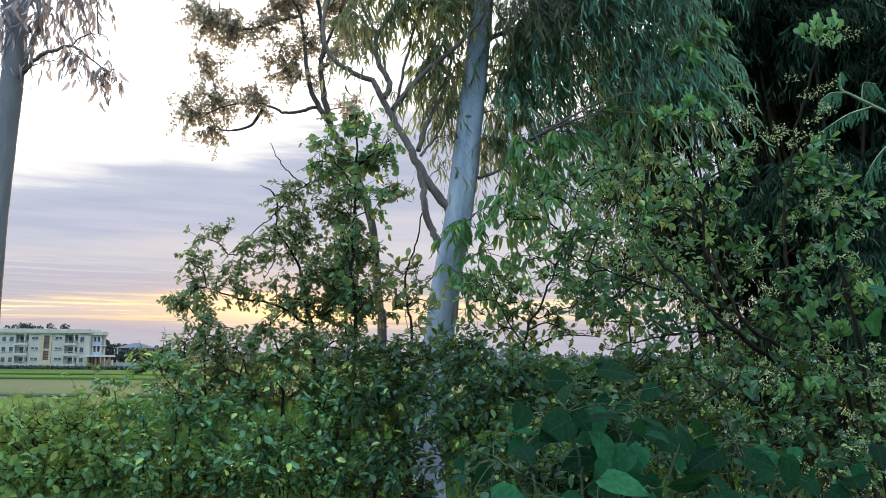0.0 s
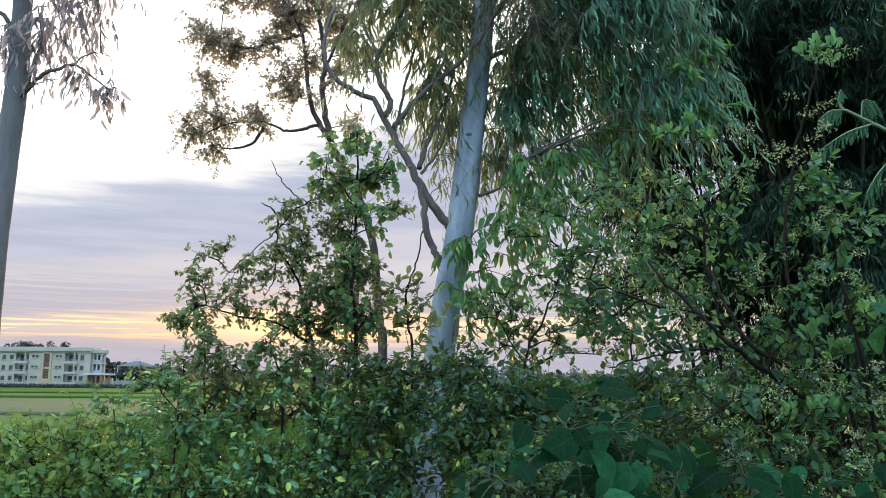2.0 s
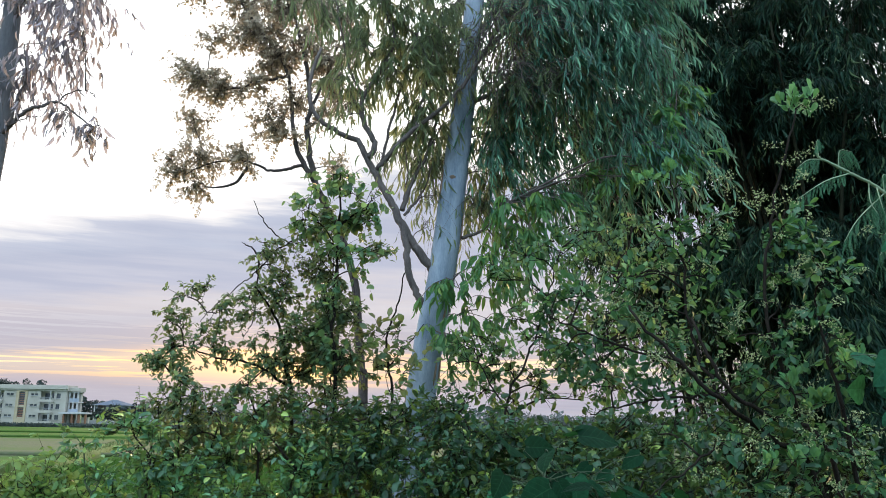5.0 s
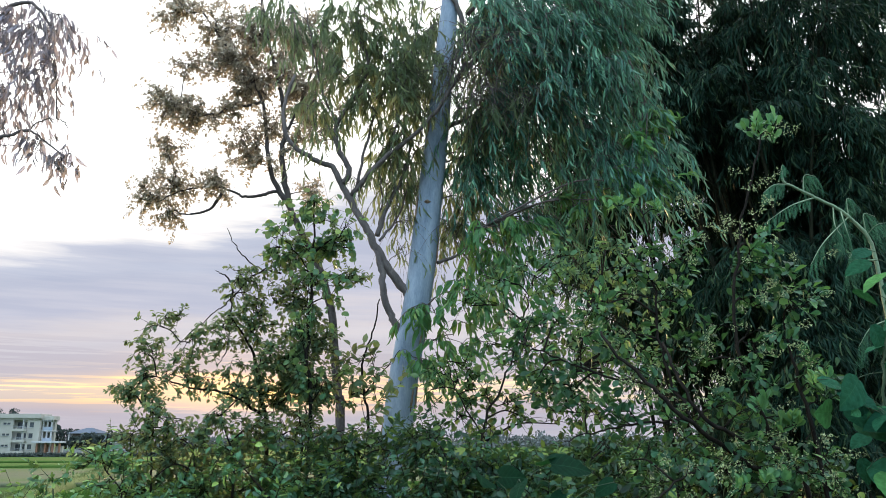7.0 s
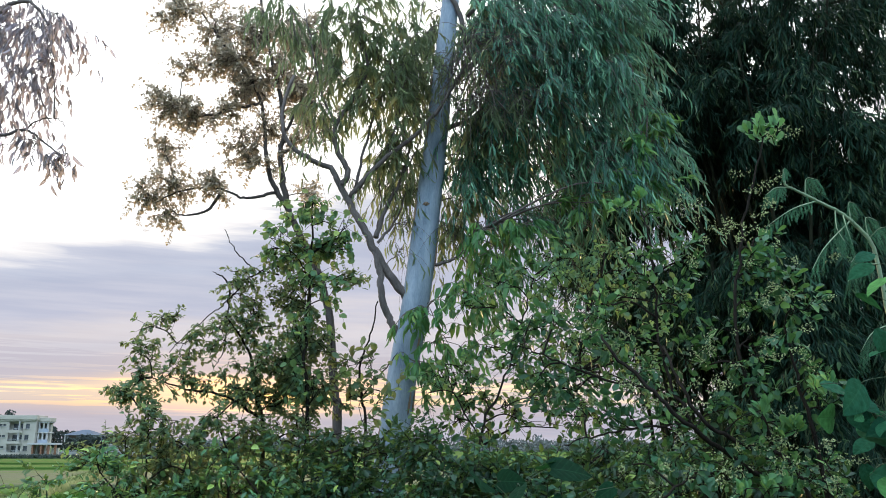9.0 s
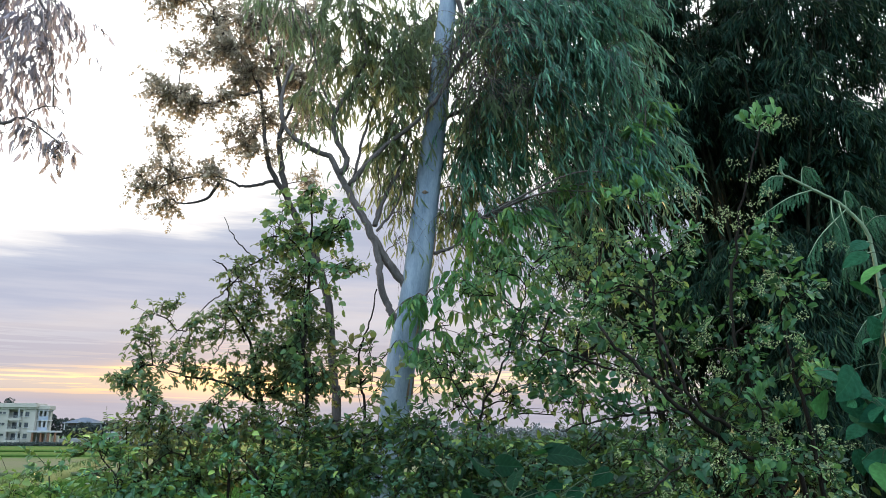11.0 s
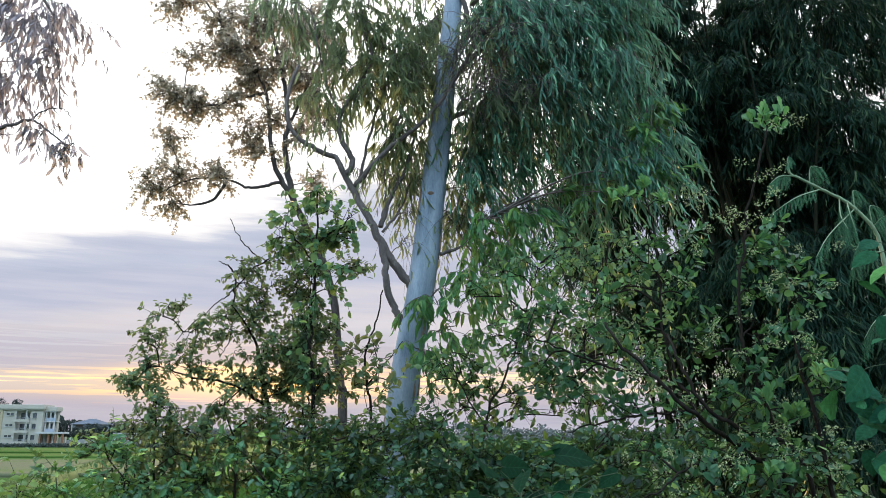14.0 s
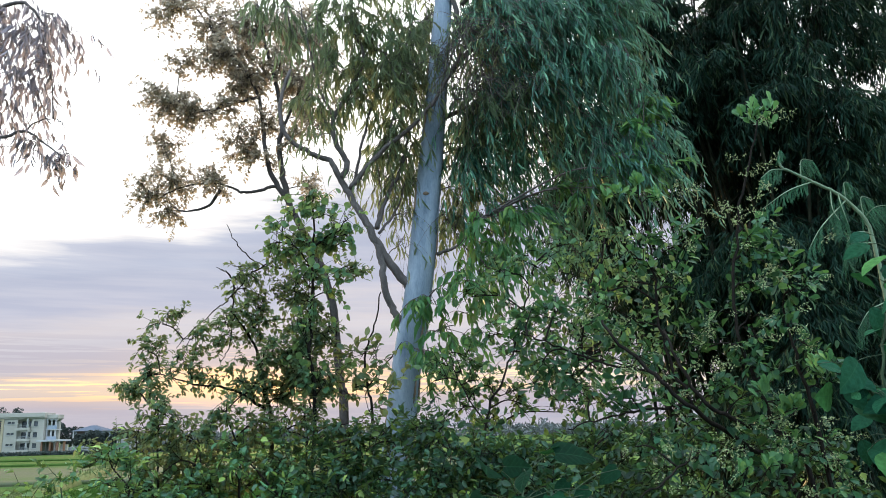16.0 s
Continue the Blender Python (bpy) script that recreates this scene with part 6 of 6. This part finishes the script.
def apartment_building():
    y = 222.0
    gz = ground_height(0, y)
    k = 0.1622
    cx = -113.70

    def X(o):
        return cx + o * k
    ob = thing("apartment_building", (cx, y, gz), "long three-storey cream apartment building with balconies and flat roof", "building")
    floors = [gz + 0.5, gz + 3.45, gz + 6.4]
    top = gz + 9.70
    holes, wins, small, bays = [], [], [], []
    for f in floors:
        for a, b in ((59, 66), (-66, -59), (-79, -72), (-92, -85)):
            wins.append((X(a), X(b), f + 0.9, f + 2.2))
        for a, b in ((-27, -21.5), (-20.5, -15), (15, 20.5), (21.5, 27)):
            small.append((X(a), X(b), f + 1.6, f + 2.15))
        for a, b in ((32, 55), (-55, -32)):
            bays.append((X(a), X(b), f + 0.05, f + 2.75))
    stairs = [(X(-4.5), X(5.5), gz + 1.95, gz + 4.6), (X(-4.5), X(5.5), gz + 5.25, gz + 8.95)]
    holes = wins + small + bays + stairs
    wall_with_holes("front_wall", ob, M_WALL, X(-105), X(76), gz, top, y, y + 0.35, holes)
    box_part("side_wall", ob, M_WALL, X(76) - 0.35, X(76), y + 0.35, y + 5, gz, top)
    box_part("side_wall", ob, M_WALL, X(-105), X(-105) + 0.35, y + 0.35, y + 5, gz, top)
    box_part("back_wall", ob, M_WALL, X(-105), X(76), y + 5, y + 5.35, gz, top)
    box_part("inner_wall", ob, M_RECESS, X(-104), X(75), y + 2.0, y + 2.2, gz, top)
    box_part("roof", ob, M_WALL, X(-108), X(78.5), y - 0.7, y + 5.8, top, top + 1.2, "pale flat roof with a deep parapet", 0.06)
    box_part("roof_band", ob, M_WALL, X(-106.5), X(77.5), y - 0.35, y + 5.5, top - 0.35, top - 0.003)
    for a, b, c, d in ((-9.5, -4.6, gz, top - 0.36), (5.6, 9.5, gz, top - 0.36), (-4.6, 5.6, gz, gz + 1.85), (-4.6, 5.6, gz + 4.7, gz + 5.15), (-4.6, 5.6, gz + 9.0, top - 0.36)):
        box_part("stair_bay", ob, M_WALL_TAN, X(a), X(b), y - 0.25, y - 0.003, c, d, "tan painted panel")
    for a, b, c, d in wins:
        window(ob, a, b, c, d, y + 0.15)
    for a, b, c, d in small:
        window(ob, a, b, c, d, y + 0.15, 0)
    for a, b, c, d in stairs:
        w = part_mesh("stair_window", bpy.data.meshes.new("stair_window"), ob)
        bm = bmesh.new()
        for i in range(6):
            box(bm, a, b, y + 0.1, y + 0.2, c + (d - c) * i / 6, c + (d - c) * i / 6 + 0.2)
        bm.to_mesh(w.data)
        bm.free()
        w.data.materials.append(M_DOOR)
        box_part("pane", w, M_GLASS, a, b, y + 0.22, y + 0.25, c, d)
    for a, b, c, d in bays:
        bal = box_part("balcony", ob, M_WALL, a - 0.15, b + 0.15, y - 0.9, y - 0.003, c - 0.25, c + 0.05)
        box_part("parapet", bal, M_WALL, a - 0.1, b + 0.1, y - 0.85, y - 0.72, c + 0.05, c + 0.45)
        rail = bmesh.new()
        box(rail, a - 0.1, b + 0.1, y - 0.82, y - 0.76, c + 0.95, c + 1.02)
        for i in range(13):
            x = a + (b - a) * i / 12
            box(rail, x - 0.02, x + 0.02, y - 0.81, y - 0.77, c + 0.45, c + 0.95)
        part("railing", rail, M_STEEL, bal)
        box_part("post", bal, M_TRIM, b - 0.9, b - 0.65, y - 0.7, y - 0.45, c + 0.05, d + 0.1)
        window(ob, a + 0.3, a + 1.9, c + 0.1, d - 0.5, y + 1.9)
        window(ob, b - 1.5, b - 0.4, c + 0.9, d - 0.5, y + 1.9, 0)
    # set-back end wing with open galleries and an entrance porch
    ex0, ex1 = X(76), X(95)
    for f in floors + [top - 0.55]:
        box_part("gallery_floor", ob, M_TRIM, ex0 + 0.003, ex1, y + 1.0, y + 4.4, f - 0.3, f, "", 0.05)
    box_part("wing_wall", ob, M_WALL, ex0 + 0.003, ex1 - 0.3, y + 3.2, y + 4.3, gz, top - 0.86)
    box_part("wing_roof", ob, M_WALL, ex0 + 0.003, ex1 + 0.3, y + 0.7, y + 4.5, top - 0.5, top + 0.6, "", 0.05)
    for x in (ex0 + 0.4, (ex0 + ex1) / 2, ex1 - 0.4):
        box_part("column", ob, M_TRIM, x - 0.18, x + 0.18, y + 1.2, y + 1.6, gz, top - 0.86)
    for f in floors[1:]:
        box_part("gallery_parapet", ob, M_WALL_BLUE, ex0 + 0.6, ex1, y + 1.02, y + 1.14, f + 0.003, f + 0.95)
        window(ob, ex0 + 0.9, ex1 - 1.5, f + 0.3, f + 2.3, y + 3.0, 2)
    box_part("porch_roof", ob, M_TRIM, X(74), X(121), y - 3.0, y + 0.9, gz + 3.0, gz + 3.5, "", 0.05)
    for o in (82, 96, 108, 119):
        box_part("porch_column", ob, M_DOOR, X(o) - 0.22, X(o) + 0.22, y - 2.6, y - 2.1, gz, gz + 3.0)
    box_part("door", ob, M_DOOR, X(82), X(90), y + 3.05, y + 3.19, gz, gz + 2.6, "brown entrance door")
    box_part("porch_wall", ob, M_WALL, X(107), X(119), y - 0.5, y + 0.4, gz, gz + 2.2)


apartment_building()


def blue_house():
    y, gz = 245.0, ground_height(0, 245.0)
    x0, x1 = -102.4, -94.4
    ob = thing("house", ((x0 + x1) / 2, y, gz), "two-storey pale blue house with blue-grey hipped roof", "house", "houses across the field")
    wall_with_holes("front_wall", ob, M_WALL_BLUE, x0, x1, gz, gz + 5.9, y, y + 0.3, [(x0 + 0.6, x0 + 3.0, gz + 3.6, gz + 5.8), (x0 + 3.9, x0 + 5.2, gz + 3.9, gz + 5.5), (x0 + 6.2, x0 + 7.5, gz + 3.9, gz + 5.5)])
    box_part("side_wall", ob, M_WALL_BLUE, x1 - 0.3, x1, y + 0.3, y + 9, gz, gz + 5.9)
    box_part("side_wall", ob, M_WALL_BLUE, x0, x0 + 0.3, y + 0.3, y + 9, gz, gz + 5.9)
    box_part("back_wall", ob, M_WALL_BLUE, x0 + 0.3, x1 - 0.3, y + 8.7, y + 9, gz, gz + 5.9)
    window(ob, x0 + 3.9, x0 + 5.2, gz + 3.9, gz + 5.5, y + 0.12)
    window(ob, x0 + 6.2, x0 + 7.5, gz + 3.9, gz + 5.5, y + 0.12)
    window(ob, x0 + 0.6, x0 + 3.0, gz + 3.6, gz + 5.8, y + 0.12, 2)
    box_part("balcony", ob, M_TRIM, x0 - 0.3, x0 + 5, y - 1.2, y - 0.003, gz + 3.1, gz + 3.4)
    for x in (x0, x0 + 4.7):
        box_part("post", ob, M_TRIM, x - 0.15, x + 0.15, y - 1.1, y - 0.8, gz, gz + 6.2)
    bm = bmesh.new()
    e, zz = 0.8, gz + 5.9
    vs = [bm.verts.new(p) for p in [(x0 - e, y - e - 0.6, zz), (x1 + e, y - e - 0.6, zz), (x1 + e, y + 9 + e, zz), (x0 - e, y + 9 + e, zz), (x0 + 3.1, y + 4.2, zz + 1.7), (x1 - 3.1, y + 4.2, zz + 1.7)]]
    for f in ((0, 1, 5, 4), (1, 2, 5), (2, 3, 4, 5), (3, 0, 4), (3, 2, 1, 0)):
        bm.faces.new([vs[i] for i in f])
    part("roof", bm, M_ROOF_BLUE, ob, "blue-grey hipped sheet roof")


blue_house()


def small_house():
    y, gz = 235.0, ground_height(0, 235.0)
    x0, x1 = -86.0, -81.2
    ob = thing("house", ((x0 + x1) / 2, y, gz), "small white single-storey house with flat roof", "house", "houses across the field")
    wall_with_holes("front_wall", ob, M_TRIM, x0, x1, gz, gz + 3.0, y, y + 0.3, [(x0 + 0.8, x0 + 1.8, gz + 1.0, gz + 2.2), (x0 + 3, x0 + 4, gz, gz + 2.1)])
    box_part("side_wall", ob, M_TRIM, x1 - 0.3, x1, y + 0.3, y + 5, gz, gz + 3.0)
    box_part("side_wall", ob, M_TRIM, x0, x0 + 0.3, y + 0.3, y + 5, gz, gz + 3.0)
    box_part("roof", ob, M_TRIM, x0 - 0.4, x1 + 0.4, y - 0.5, y + 5.4, gz + 3.0, gz + 3.35)
    window(ob, x0 + 0.8, x0 + 1.8, gz + 1.0, gz + 2.2, y + 0.1)
    box_part("door", ob, M_DOOR, x0 + 3, x0 + 4, y + 0.1, y + 0.16, gz, gz + 2.1)


small_house()


def mast():
    x, y, gz = -79.5, 242.0, ground_height(0, 242.0)
    ob = thing("lattice_mast", (x, y, gz), "thin grey steel lattice mast", "mast")
    for dx, dy in ((-0.25, -0.25), (0.25, -0.25), (0, 0.25)):
        s = Soup()
        s.tube([(x + dx, y + dy, gz), (x + dx * 0.6, y + dy * 0.6, gz + 10)], [0.05, 0.05], 6)
        part_mesh("leg", s.mesh("leg", M_STEEL), ob)
    for k in range(12):
        s = Soup()
        z = gz + k * 0.75
        s.tube([(x - 0.25, y - 0.25, z), (x + 0.25, y - 0.25, z + 0.7)], [0.025, 0.025], 4)
        part_mesh("brace", s.mesh("brace", M_STEEL), ob)


mast()


def far_tree(x, y, height, width, seed, group="trees by the buildings"):
    rng = np.random.default_rng(seed)
    gz = ground_height(x, y)
    ob = thing("tree", (x, y, gz), "dark rounded broadleaf tree standing across the field", "tree", group)
    tr = Soup()
    tr.tube([(x, y, gz), (x + 0.1, y, gz + height * 0.3), (x + 0.2, y, gz + height * 0.6)], [0.3, 0.22, 0.1], 7)
    for k in range(5):
        a = rng.uniform(0, 6.28)
        tr.tube([(x + 0.1, y, gz + height * 0.3), (x + math.cos(a) * width * 0.3, y + math.sin(a) * width * 0.3, gz + height * 0.7)], [0.14, 0.05], 5)
    part_mesh("trunk", tr.mesh("trunk", M_TWIG), ob)
    s = Soup()
    for k in range(int(9 + width * 2)):
        q = rng.normal(size=3)
        q *= rng.uniform(0.3, 1) ** 0.5 / np.linalg.norm(q)
        c = np.array([x, y, gz + height * 0.6]) + q * np.array([width * 0.42, width * 0.42, height * 0.34])
        r = rng.uniform(0.5, 1.0) * width * 0.16
        n = 170
        d = rng.normal(size=(n, 3))
        d /= np.linalg.norm(d, axis=1)[:, None]
        s.leaves(SLIM, c + d * r * rng.uniform(0.6, 1.1, n)[:, None], d + rng.normal(size=(n, 3)) * 0.5, rng.normal(size=(n, 3)), rng.uniform(0.3, 0.55, n), rng.uniform(0.25, 0.4, n))
    part_mesh("crown", s.mesh("crown", M_FAR), ob, "", "stuff")


for tx, ty, th, tw, seed in ((-97.6, 238, 4.9, 5.0, 201), (-94.6, 239, 5.8, 5.6, 202), (-91.4, 240, 5.4, 5.0, 217), (-87.2, 241, 6.6, 6.0, 218), (-83.2, 243, 5.6, 4.8, 219), (-115.5, 256, 7.9, 5.5, 203), (-111.8, 258, 8.6, 6.0, 204), (-108.6, 257, 8.0, 5.4, 209), (-105.6, 258, 7.4, 5.0, 220),
                             (-97.4, 252, 7.0, 5.2, 205), (-94.0, 254, 6.8, 5.4, 206), (-90.2, 253, 6.4, 5.4, 207), (-86.4, 256, 5.6, 5.0, 208)):
    far_tree(tx, ty, th, tw, seed)
rng_row = np.random.default_rng(77)
for i in range(9):
    far_tree(-151.0 + 2.8 * i + rng_row.uniform(-0.6, 0.6), 263.0 + rng_row.uniform(-2, 3), 14.3 + 0.13 * i + rng_row.uniform(-0.5, 0.35), rng_row.uniform(6.0, 9.0), 240 + i)
tagged(box_wall("boundary_wall", M_CONCRETE, -99.0, -76.0, 228.0, 228.25, ground_height(0, 228.0), -0.5), "low grey concrete boundary wall before the houses", "wall", "", "structure")


def hedge_and_woods():
    rng = np.random.default_rng(220)
    s = Soup()
    n = 9000
    x = rng.uniform(-112, -48, n)
    p = np.stack([x, 176 + rng.normal(size=n) * 0.5, ground_height(0, 176.0) + rng.uniform(0, 1, n) ** 1.3 * 0.7], 1)
    s.leaves(SLIM, p, rng.normal(size=(n, 3)) + (0, 0, 0.5), rng.normal(size=(n, 3)), np.full(n, 0.4), np.full(n, 0.28))
    tagged(new("hedge", s.mesh("hedge", M_FAR)), "low dark hedge along the far edge of the field", "hedge", "", "stuff")
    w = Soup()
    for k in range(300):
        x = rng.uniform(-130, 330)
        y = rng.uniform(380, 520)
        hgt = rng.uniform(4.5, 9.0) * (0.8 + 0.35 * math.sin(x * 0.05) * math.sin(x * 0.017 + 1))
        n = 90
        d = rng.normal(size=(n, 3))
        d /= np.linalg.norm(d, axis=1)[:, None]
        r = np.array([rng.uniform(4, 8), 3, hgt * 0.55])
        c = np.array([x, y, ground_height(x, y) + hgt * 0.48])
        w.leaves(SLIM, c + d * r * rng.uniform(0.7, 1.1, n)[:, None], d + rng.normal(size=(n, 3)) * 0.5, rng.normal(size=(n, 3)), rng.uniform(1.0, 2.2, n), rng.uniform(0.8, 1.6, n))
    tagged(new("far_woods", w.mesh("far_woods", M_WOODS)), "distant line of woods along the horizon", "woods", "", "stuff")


hedge_and_woods()
